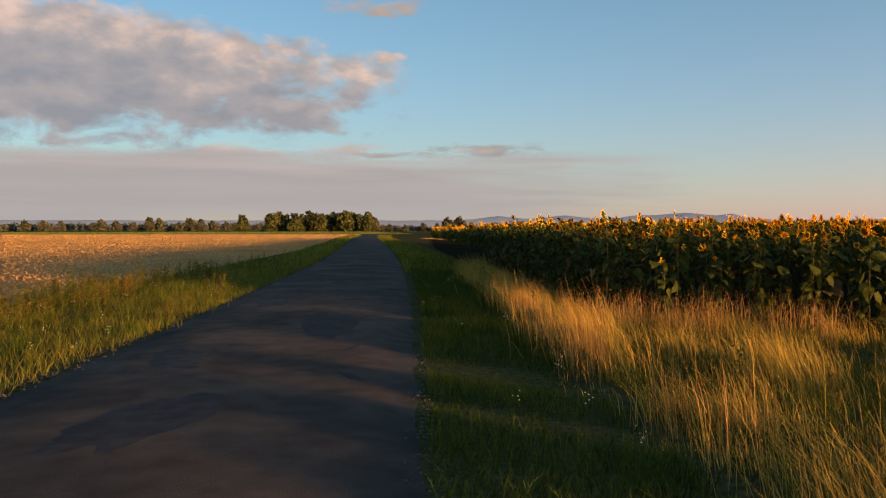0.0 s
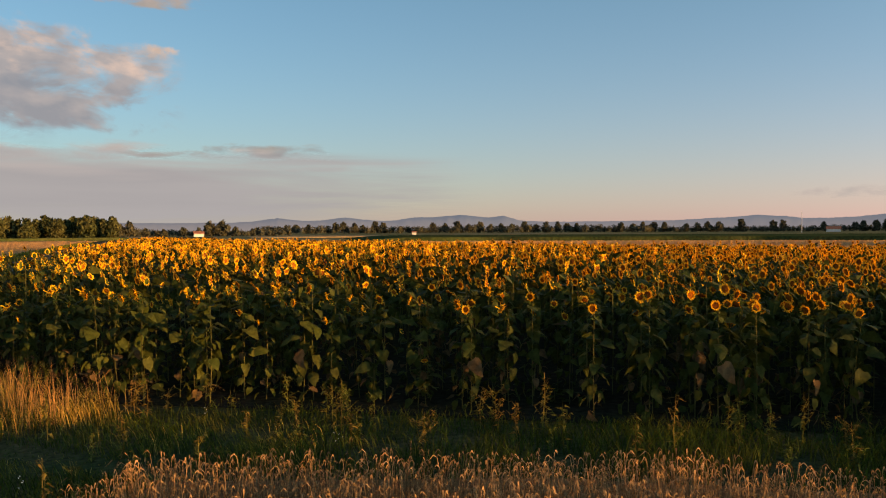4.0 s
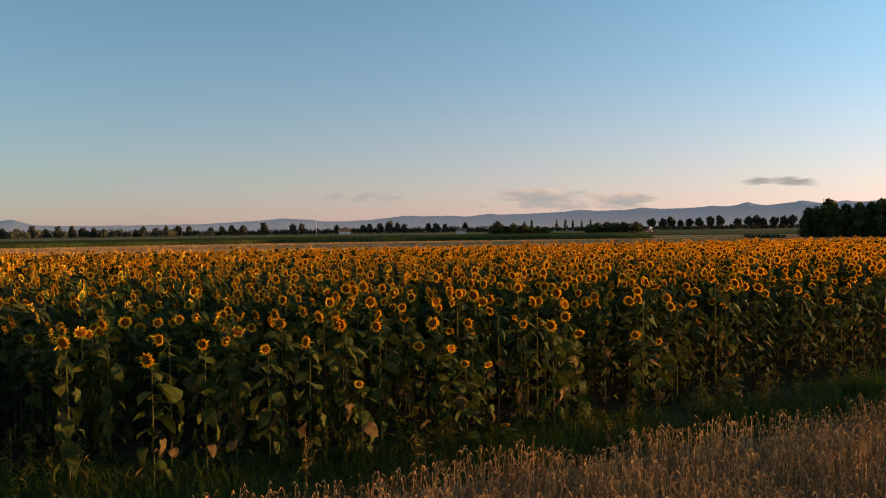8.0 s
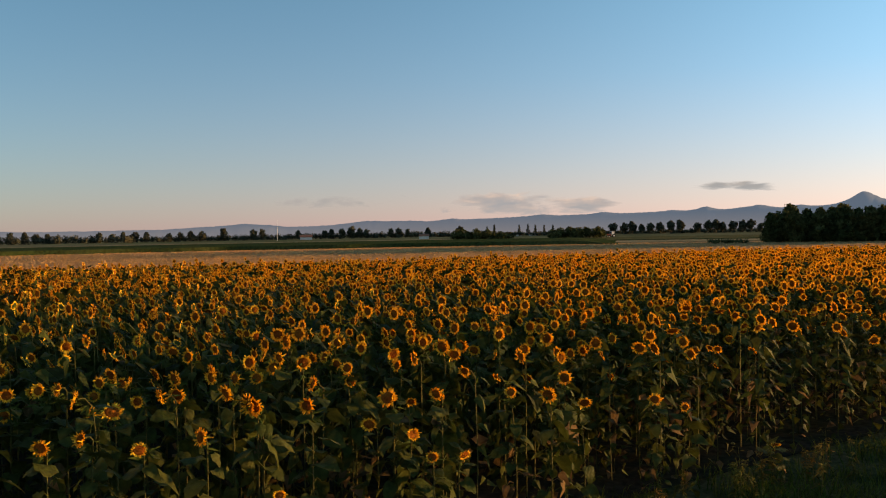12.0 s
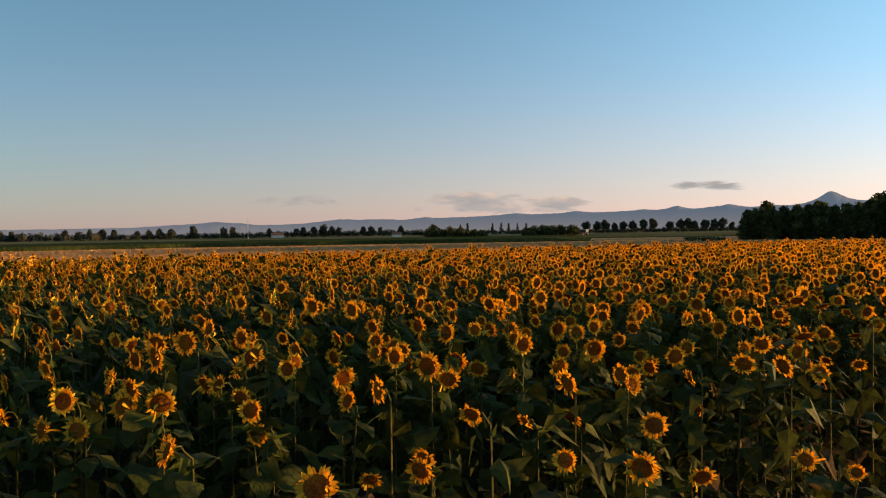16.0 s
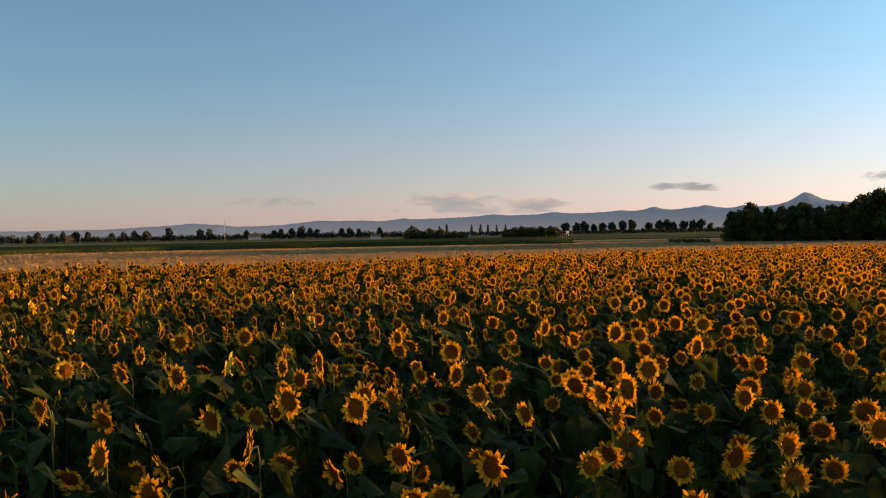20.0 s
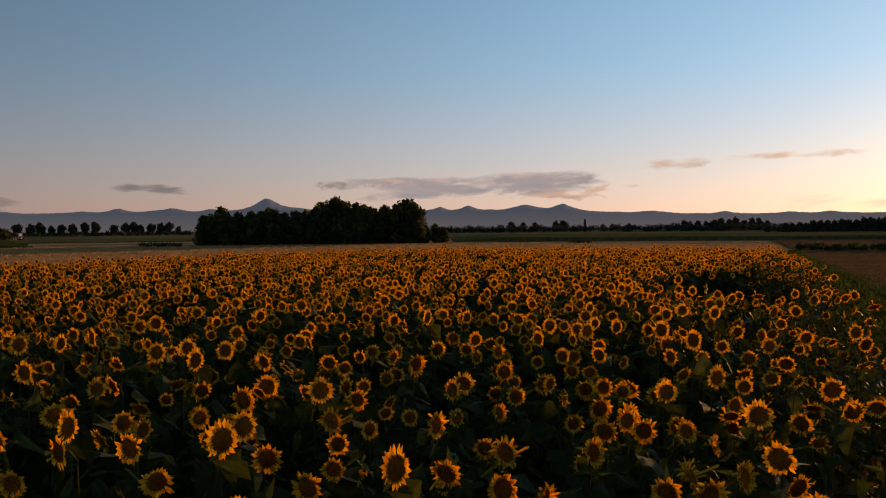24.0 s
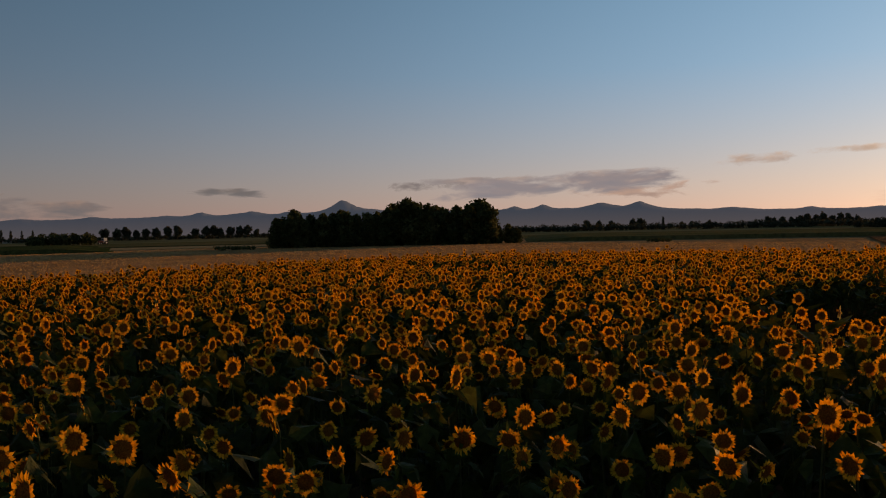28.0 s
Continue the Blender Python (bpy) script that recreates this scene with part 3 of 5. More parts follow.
cloud(66, 73.6, 2.4, 3.1, 3.4, 1.3, (0.42, 0.45, 0.53), (0.46, 0.47, 0.53), (0.58, 0.53, 0.55), 0.64, 0.28, 1.3, 0.38, label="thin slate-grey evening cloud", tilt=-0.35)
cloud(50.0, 58.2, 0.9, 2.9, 3.6, 2.6, (0.44, 0.46, 0.55), (0.56, 0.52, 0.57), (0.98, 0.76, 0.70), 0.63, 0.26, 6.4, 0.38, glow=0.5, label="small rosy cumulus over the hills")
cloud(56.2, 63.4, 0.9, 2.5, 3.0, 2.2, (0.46, 0.47, 0.55), (0.60, 0.54, 0.58), (1.0, 0.78, 0.71), 0.63, 0.26, 21.7, 0.38, glow=0.5, label="small rosy cumulus over the hills")
cloud(36, 51, 1.7, 2.9, 7.0, 1.3, (0.44, 0.45, 0.51), (0.47, 0.46, 0.52), (0.52, 0.50, 0.54), 0.72, 0.36, 12.4, 0.34, label="faint grey streaks of evening cloud")
cloud(78, 88, 2.5, 3.4, 5.0, 0.9, (0.44, 0.44, 0.51), (0.50, 0.47, 0.52), (0.64, 0.53, 0.53), 0.70, 0.30, 14.1, 0.34, label="faint slate-grey evening cloud")
cloud(82, 101.5, 2.0, 3.8, 6.0, 2.2, (0.44, 0.46, 0.57), (0.50, 0.49, 0.58), (0.88, 0.74, 0.70), 0.55, 0.28, 4.6, 0.36, glow=0.80, label="slate cloud bank with glowing peach edges", tilt=0.5)
cloud(92, 103, 1.7, 3.0, 5.0, 2.0, (0.70, 0.56, 0.54), (0.85, 0.64, 0.58), (1.2, 0.86, 0.70), 0.64, 0.26, 61.0, 0.34, glow=0.80, label="ragged peach underside of the cloud bank")
cloud(80.5, 92, 3.0, 3.6, 5.0, 0.9, (0.50, 0.50, 0.58), (0.54, 0.52, 0.58), (0.72, 0.62, 0.62), 0.58, 0.30, 71.5, 0.34, glow=0.75, label="long thin slate cloud streak")
cloud(101.5, 107.5, 3.6, 4.6, 3.0, 1.3, (0.80, 0.72, 0.72), (0.95, 0.82, 0.78), (1.3, 1.05, 0.90), 0.60, 0.32, 2.2, 0.34, glow=0.75, label="wispy peach cloud")
cloud(106, 118, 4.2, 4.8, 6.0, 0.7, (0.95, 0.82, 0.76), (1.1, 0.92, 0.82), (1.4, 1.12, 0.92), 0.64, 0.34, 12.2, 0.34, glow=0.75, label="thin peach cloud streak")
cloud(110, 142, 0.7, 2.1, 4.0, 0.9, (1.0, 0.80, 0.72), (1.1, 0.88, 0.78), (1.3, 1.05, 0.86), 0.54, 0.40, 7.7, 0.34, glow=0.75, label="thin peach cloud bar low in the sunset")

# ---- sunflowers ----
FACING = 270.0


def petal_ring(n, r0, r1, width, lift, detail):
    pieces = []
    for k in range(n):
        a = 2 * math.pi * (k + rng.uniform(-0.35, 0.35)) / n
        R = r1 * rng.uniform(0.82, 1.10)
        w = width * rng.uniform(0.75, 1.2)
        z = lift + rng.normal(0, 0.012) + (rng.normal(0, 0.05) if rng.uniform(0, 1) < 0.16 else 0)
        u, s = np.array((math.cos(a), math.sin(a), 0)), np.array((-math.sin(a), math.cos(a), 0))
        up = np.array((0, 0, 1.0))
        if detail:
            side, twist, curl = s * rng.normal(0, 0.010), rng.normal(0, 0.35), rng.normal(0.0, 0.016)
            v = [u * r0 - s * w * 0.28, u * r0 + s * w * 0.28]
            for f, g in ((0.38, 0.5), (0.72, 0.40)):
                c = u * (r0 + (R - r0) * f) + up * z * (0.5 + 0.5 * f) + side * f * f + up * curl * f * f
                v += [c - s * w * g - up * w * g * twist, c + s * w * g + up * w * g * twist]
            v = np.array(v + [u * R + up * (z * 0.8 + curl) + side])
            t = [(0, 1, 3), (0, 3, 2), (2, 3, 5), (2, 5, 4), (4, 5, 6)]
        else:
            v = np.array([u * r0, u * (r0 + (R - r0) * 0.5) - s * w * 0.5 + up * z * 0.7, u * (r0 + (R - r0) * 0.5) + s * w * 0.5 + up * z * 0.7, u * R + up * z * 0.6])
            t = [(0, 2, 1), (1, 2, 3)]
        pieces.append((v, np.array(t)))
    return join(pieces)


def dome(r, h, seg, rings):
    vs, q, t = [(0, 0, h)], [], []
    for j in range(1, rings + 1):
        f = j / rings
        for k in range(seg):
            a = 2 * math.pi * k / seg
            vs.append((r * f * math.cos(a), r * f * math.sin(a), h * (1 - f * f) - (0.010 if 0.2 < f < 0.45 else 0)))
    for k in range(seg):
        t.append((0, 1 + k, 1 + (k + 1) % seg))
        for j in range(rings - 1):
            q.append((1 + j * seg + k, 1 + (j + 1) * seg + k, 1 + (j + 1) * seg + (k + 1) % seg, 1 + j * seg + (k + 1) % seg))
    return np.array(vs, float), np.concatenate([np.array(t), quads(q)]) if q else np.array(t)


def leaf_blade(length, width, droop, detail):
    """A heart-shaped leaf along +x, from its stalk, folded on its midrib."""
    def pt(f, s):
        wv = rng.uniform(-0.10, 0.10) * length
        return (length * f, s, -droop * length * f * f + abs(s) * fold + wv)
    w = width / 2
    fold = rng.uniform(-0.35, 0.55)
    if detail == 2:
        ripple = rng.uniform(0, 6.28)
        rows_ = [(-0.10, 0.62), (0.10, 0.98), (0.32, 1.0), (0.55, 0.80), (0.78, 0.46)]
        v, t = [], []
        for i, (f, g) in enumerate(rows_):
            sag = -droop * length * f * abs(f)
            for k in (-1, 0, 1):
                edge = 0.06 * length * math.sin(ripple + 2.3 * i + 1.7 * k) * abs(k)
                v.append((length * (f if k else max(f, 0)), k * g * w, sag + abs(k) * g * w * fold + edge - (0.10 * w * (k * k) if fold > 0 else 0)))
            if i:
                for k in range(2):
                    a, b = (i - 1) * 3 + k, i * 3 + k
                    t += [(a, b, a + 1), (a + 1, b, b + 1)]
        v.append((length, rng.normal(0, 0.04) * length, -droop * length * 1.05))
        t += [(12 + k, 15, 13 + k) for k in range(2)]
        v = np.array(v)
    elif detail == 1:
        v = np.array([pt(0, 0), pt(0.22, w), pt(1, 0), pt(0.22, -w), pt(0.45, 0)])
        t = [(0, 4, 1), (1, 4, 2), (0, 3, 4), (3, 2, 4)]
    else:
        v = np.array([pt(0, 0), pt(0.3, w), pt(1, 0), pt(0.3, -w)])
        t = [(0, 1, 2), (0, 2, 3)][::-1]
    return v, np.array(t)


def turn_z(v, a):
    c, s = math.cos(a), math.sin(a)
    return np.asarray(v) @ np.array([[c, s, 0], [-s, c, 0], [0, 0, 1]])


def turn_y(v, a):
    c, s = math.cos(a), math.sin(a)
    return np.asarray(v) @ np.array([[c, 0, -s], [0, 1, 0], [s, 0, c]])


def turn_x(v, a):
    c, s = math.cos(a), math.sin(a)
    return np.asarray(v) @ np.array([[1, 0, 0], [0, c, s], [0, -s, c]])


def sunflower_parts(detail, low=0.15, tall=1.68, more=0):
    """Stem, leaves, bracts, petals and disc of one plant that faces +x."""
    H = tall * rng.uniform(0.93, 1.05)
    reach = rng.uniform(0.05, 0.13)
    sides, steps = (5, 7) if detail == 2 else (3, 3) if detail == 1 else (3, 2)
    start = 0.0 if detail == 2 else low * 0.7
    bow = rng.normal(0, 0.03)
    zs = np.linspace(start, H - 0.07, steps)
    pts = [(bow * math.sin(math.pi * z / H), bow * 0.6 * math.sin(2.2 * z), z) for z in zs]
    pts += [(reach * 0.12, 0, H - 0.035), (reach * 0.35, 0, H + 0.002), (reach * 0.65, 0, H + 0.010), (reach * 0.92, 0, H)] if detail == 2 else [(reach * 0.45, 0, H + 0.005), (reach * 0.85, 0, H)] if detail else []
    rad = list(np.linspace(0.009, 0.0045, len(pts)))
    stem = tube(pts, rad, sides)
    leaves = []
    count = {2: 14, 1: 10, 0: 5}[detail] + more
    for k in range(count):
        f = (k + 0.5) / count
        z = low + (H - 0.08 - low) * f ** 0.85
        size = ((0.26 if not more else 0.22 if more < 10 else 0.20) - 0.06 * max(0, f - 0.75) / 0.25) * rng.uniform(0.55, 1.25)
        if f < 0.5:
            size *= 0.66 + 0.5 * f
        if detail == 0:
            size *= 1.25
        v, t = leaf_blade(size, size * rng.uniform(0.66, 0.95), rng.uniform(0.1, 0.85), detail)
        pitch = radians(rng.normal(42 if f < 0.6 and more < 10 else 10, 24))
        v = turn_y(v, pitch)
        st = 0.07 + 0.08 * (1 - f)
        v = turn_x(v, rng.normal(0, 0.35)) + np.array((st * 0.9, 0, -0.02 if f < 0.6 else 0.03))
        a = k * 2.4 + rng.normal(0, 0.3)
        pet = None
        if detail == 2:
            pet = tube([(0, 0, -0.02), (st * 0.5, 0, 0.02), (st * 0.9 + 0.01, 0, -0.02 if f < 0.6 else 0.03)], [0.005, 0.004, 0.003], 3)
            v, t = join([(v, t), pet])
        leaves.append((turn_z(v, a) + (0, 0, z), t))
    sprigs = []
    for k in range({2: 9, 1: 3, 0: 0}[detail]):
        v, t = leaf_blade(rng.uniform(0.07, 0.13), rng.uniform(0.022, 0.045), rng.uniform(-0.3, 0.9), 0 if detail < 2 else 1)
        v = turn_x(turn_y(v, radians(rng.normal(-20, 35))), rng.normal(0, 0.6)) + (0.006, 0, 0)
        sprigs.append((turn_z(v, rng.uniform(0, 6.28)) + (rng.uniform(0, 0.4) * reach, 0, H - rng.uniform(0.0, 0.16)), t))
    size = rng.uniform(0.63, 0.89)
    nod = radians(rng.normal(10, 19))
    yaw = rng.normal(0, 0.3)

    def on_head(vt):
        v, t = vt
        v = np.asarray(v) * size
        v = np.stack([v[:, 2], v[:, 0], v[:, 1]], 1)
        return turn_z(turn_y(v, nod), yaw) + (reach + 0.01, 0, H), t

    cup = rng.uniform(-0.005, 0.03)
    if detail == 2:
        pet = join([petal_ring(30, 0.060, 0.111, 0.020, cup, True), petal_ring(24, 0.060, 0.100, 0.017, cup + 0.010, True)])
        disc = dome(0.072, 0.018, 16, 5)
        bract = join([petal_ring(14, 0.0, 0.085, 0.034, -0.012, False)])
        bract = (bract[0] - (0, 0, 0.010), bract[1])
    elif detail == 1:
        pet = join([petal_ring(25, 0.054, 0.110, 0.030, cup, False)])
        disc = dome(0.071, 0.016, 8, 1)
        bract = dome(0.075, -0.022, 6, 1)
    else:
        pet = join([petal_ring(16, 0.050, 0.117, 0.050, cup, False)])
        disc = dome(0.072, 0.014, 6, 1)
        bract = None
    out = [("stem", stem), ("petals", on_head(pet)), ("disc", on_head(disc))]
    if bract is not None:
        out.append(("calyx", on_head(bract)))
        out.append(("sprigs", join(sprigs)))
    return out, leaves, (reach + 0.01, H)


MATS = {"stem": 0, "leaf": 1, "petals": 2, "disc": 3, "calyx": 4, "sprigs": 4, "withered": 5}
FLOWER_MATS = [STEM, LEAF, PETAL, DISC, SEPAL, WITHERED]


def joined_plant(detail, **kw):
    parts, leaves, _ = sunflower_parts(detail, **kw)
    old = 0.22 if kw.get("low", 1) < 0.3 else 0.03
    pieces = parts + [("withered" if k < 0.6 * len(leaves) and rng.uniform(0, 1) < old else "leaf", l) for k, l in enumerate(leaves)]
    v, t = join([p for _, p in pieces])
    return v, t, np.concatenate([np.full(len(p[1]), MATS[k]) for k, p in pieces])


def spread(templates, pts, angles, scales, heights=None):
    """Copies of the templates at the points, joined into one set of arrays."""
    V, T, M, at = [], [], [], 0
    kind = np.arange(len(pts)) % len(templates)
    for k, (v, t, m) in enumerate(templates):
        sel = np.where(kind == k)[0]
        if not len(sel):
            continue
        c, s = np.cos(angles[sel])[:, None], np.sin(angles[sel])[:, None]
        sc = scales[sel][:, None]
        hs = sc if heights is None else heights[sel][:, None]
        x = (v[None, :, 0] * c - v[None, :, 1] * s) * sc + pts[sel, 0][:, None]
        y = (v[None, :, 0] * s + v[None, :, 1] * c) * sc + pts[sel, 1][:, None]
        z = v[None, :, 2] * hs
        V.append(np.stack([x, y, z], -1).reshape(-1, 3))
        T.append((t[None] + (np.arange(len(sel)) * len(v))[:, None, None] + at).reshape(-1, 3))
        M.append(np.tile(m, len(sel)))
        at += len(sel) * len(v)
    return np.concatenate(V), np.concatenate(T), np.concatenate(M)


# rows of plants, sown along the southern edge
u_dir = np.array((0.90, -0.43))
v_dir = np.array((0.43, 0.90))
gu, gv = np.meshgrid(np.arange(-90, 120, 0.31), np.arange(-20, 160, 0.49))
gu, gv = gu.ravel() + rng.uniform(-0.16, 0.16, gu.size), gv.ravel() + rng.uniform(-0.22, 0.22, gv.size)
crop = np.outer(gu, u_dir) + np.outer(gv, v_dir)
crop = crop[inside(crop, FIELD)]
thin = np.array([noise.noise((x * 0.22, y * 0.22, 4)) for x, y in crop])
keep = rng.uniform(0, 1, len(crop)) < 0.93 + 0.25 * np.minimum(thin, 0)


def hollow(p, cx, cy, rx, ry, turn):
    c, s = math.cos(turn), math.sin(turn)
    dx, dy = p[:, 0] - cx, p[:, 1] - cy
    return ((dx * c + dy * s) / rx) ** 2 + ((dy * c - dx * s) / ry) ** 2 < 1


HEADS = [(7.03, 17.67, 1.55), (6.57, 19.42, 1.55), (9.78, 16.45, 1.57), (11.41, 16.09, 1.68), (5.95, 16.99, 1.45), (6.99, 16.90, 1.44), (10.61, 15.71, 1.64), (12.55, 13.17, 1.48), (14.94, 13.68, 1.80), (15.67, 12.96, 1.48),
    (16.60, 11.93, 1.40), (15.28, 12.23, 0.25), (13.37, 12.63, 0.71), (21.77, 5.89, 1.01), (23.32, 4.93, 0.39), (27.58, 3.83, 0.53), (20.81, 7.33, 1.78), (19.57, 6.74, 1.49), (18.99, 7.41, 1.68), (21.29, 6.26, 1.53),
    (25.97, 4.60, 1.25), (20.28, 6.82, 1.57), (20.59, 6.82, 1.57), (20.90, 6.51, 1.47), (19.87, 7.02, 1.65), (21.81, 6.25, 1.69), (22.28, 6.12, 1.63), (22.99, 5.52, 1.32), (23.00, 5.30, 1.15)]
HEADS += [(23.37, 5.23, 1.10), (26.22, 4.36, 1.15), (24.35, 4.95, 1.52), (24.86, 4.84, 1.37), (25.07, 5.20, 1.56), (22.98, 5.81, 1.62), (23.54, 5.70, 1.58), (24.26, 5.33, 1.52), (26.45, 6.33, 1.75), (25.51, 6.37, 1.90),
    (26.45, 6.30, 1.76), (26.90, 6.04, 1.57), (25.69, 5.63, 1.66), (27.74, 5.55, 1.66), (23.05, 7.05, 1.83), (22.81, 6.63, 1.69), (21.77, 6.27, 1.71), (21.84, 6.68, 1.75), (27.66, 10.66, 1.79), (27.05, 9.43, 1.88),
    (26.16, 8.40, 1.84), (28.23, 9.13, 1.77), (26.59, 7.56, 1.82), (26.96, 7.25, 1.76), (27.21, 7.07, 1.79), (28.35, 7.19, 1.80), (28.49, 7.39, 1.84), (29.15, 7.18, 1.81), (28.51, 6.93, 1.68)]
HEADS += [(31.13, 9.83, 1.80), (31.66, 9.32, 1.88), (32.43, 9.85, 1.80), (31.59, 9.41, 1.72), (31.53, 8.68, 1.76), (31.71, 8.52, 1.87), (31.89, 8.16, 1.70), (31.78, 7.82, 1.72), (31.61, 7.01, 1.72), (31.88, 6.78, 1.76),
    (31.39, 6.35, 1.74), (31.17, 6.18, 1.67), (34.23, 7.62, 1.78), (41.38, 4.12, 1.62), (32.56, 6.48, 1.75), (34.07, 7.41, 1.66), (37.32, 11.46, 1.59)]
HEADS += [(6.15, 15.6, 1.22), (7.0, 15.85, 1.45), (7.2, 15.7, 1.25), (8.1, 15.15, 0.95), (10.7, 14.0, 1.4), (11.0, 13.9, 1.25), (12.0, 13.4, 1.3)]
for hx, hy, _ in HEADS:
    keep &= (crop[:, 0] - hx) ** 2 + (crop[:, 1] - hy) ** 2 > 0.24 ** 2
keep &= ~hollow(crop, 46.6, 0.9, 4.6, 1.9, -0.34)
keep &= ~hollow(crop, 63.3, 9.2, 2.4, 3.6, -0.2)
ragged = off_line(crop, SOUTH)
keep &= (ragged > 0.5) | (crop[:, 0] > 40) | (rng.uniform(0, 1, len(crop)) < 0.5)
crop = crop[keep]
NEARLINE = [(6, 16.4), (14, 11.6), (22, 8.0), (27, 6.8), (34, 7.6)]
FLIGHT = [(1, 0), (8, 0.5), (13, -0.5), (15, -1.4), (23.7, 6.5), (25.1, 7.6), (29.5, 7.8)]
d_near, d_path, d_edge = off_line(crop, NEARLINE), off_line(crop, FLIGHT), np.minimum(off_line(crop, SOUTH), off_line(crop, [(4.9, 17.2), (4.7, 22), (4.4, 30), (4.0, 40)]))
order = np.argsort(d_near)
single = np.zeros(len(crop), bool)
single[order[:203]] = True
fine = ~single & ((d_path < 11) | ((d_edge < 2.3) & (d_path < 34)))
edge_fine = fine & (d_edge < 2.3)
fine &= ~edge_fine
coarse = ~single & ~fine & ~edge_fine & ((d_path < 45) | (rng.uniform(0, 1, len(crop)) < 0.48))


def turns(n, sd=0.36):
    return radians(90 - FACING) + rng.normal(0, sd, n)


def rise(p):
    """The crop grows taller towards the lane's end of the field."""
    return 0.10 * np.clip((p[:, 1] - 15) / 5, 0, 1) * np.clip((30 - p[:, 0]) / 12, 0, 1) * np.clip((75 - p[:, 1]) / 40, 0, 1)


def plant_stuff(name, templates, pts, label, mean=1.06, sd=0.05):
    v, t, m = spread(templates, pts, turns(len(pts)), rng.uniform(0.88, 1.12, len(pts)), np.clip(rng.normal(mean, sd, len(pts)), 0.55, 1.16) + rise(pts))
    tagged(new(name, tri_mesh(name, v, t, FLOWER_MATS, m)), label, "sunflowers", kind="stuff")


plant_stuff("sunflower_crop", [joined_plant(1, low=0.7) for _ in range(14)], crop[fine], "dense crop of tall blooming yellow sunflowers with dark centres")
plant_stuff("sunflower_crop", [joined_plant(1, low=0.06, more=13) for _ in range(10)], crop[edge_fine], "sunflowers with leafy stems along the field's edge", 0.97, 0.10)
plant_stuff("sunflower_crop", [joined_plant(0, low=1.0) for _ in range(12)], crop[coarse], "far stretch of the blooming sunflower crop")

near_pts, edge_near = crop[single], d_edge[single]
models = []
for k in range(14):
    root = thing("sunflower", "tall blooming sunflower with dark disc and broad leaves in the crop", "sunflower", "sunflowers of the crop")
    parts, leaves, top = sunflower_parts(2, low=0.10, more=4)
    d = dict(parts)
    part("stem", tri_mesh("stem", *d["stem"], [STEM], smooth=True), root)
    head = part("flower_head", tri_mesh("petals", *d["petals"], [PETAL]), root, "golden ray petals")
    part("disc", tri_mesh("disc", *d["disc"], [DISC], smooth=True), head, "dark brown seed disc")
    part("calyx", tri_mesh("calyx", *d["calyx"], [SEPAL]), head)
    tagged(part("bract_leaves", tri_mesh("bract_leaves", *d["sprigs"], [SEPAL]), head), kind="stuff")
    for j, l in enumerate(leaves):
        dead = j < 0.5 * len(leaves) and rng.uniform(0, 1) < 0.16
        part("leaf", tri_mesh("leaf", *l, [WITHERED if dead else LEAF], smooth=True), root, "withered tan leaf" if dead else "")
    models.append((root, top))


def stand(i, x, y, z, angle, s):
    """Plant i of the near crop, with its head at (x, y, z)."""
    root, (reach, H) = models[i % len(models)]
    m = pose(x - math.cos(angle) * reach * s, y - math.sin(angle) * reach * s, 0.0, 0, 0, math.degrees(angle))
    if i < len(models):
        o = root
        o.matrix_basis = m
    else:
        o = copy_thing(root, m)
    o.scale = (s, s, z / H)


near_turns = turns(len(HEADS) + len(near_pts), 0.32)
# along the southern edge the heads turn outwards, to the open side
spots = np.concatenate([np.array([h[:2] for h in HEADS]), near_pts])
near_turns += np.where((off_line(spots, SOUTH) < 1.8) & (spots[:, 0] > 13), radians(26), 0)
for i, (x, y, z) in enumerate(HEADS):
    stand(i, x, y, z, near_turns[i], 1.0 if z > 1.3 else 0.85)
for i, (x, y) in enumerate(near_pts):
    stand(i + len(HEADS), x, y, rng.normal(1.64 if edge_near[i] < 1.6 else 1.78, 0.08) + (0.12 if y > 16.5 and edge_near[i] > 1.6 else 0), near_turns[i + len(HEADS)], rng.uniform(0.9, 1.08))


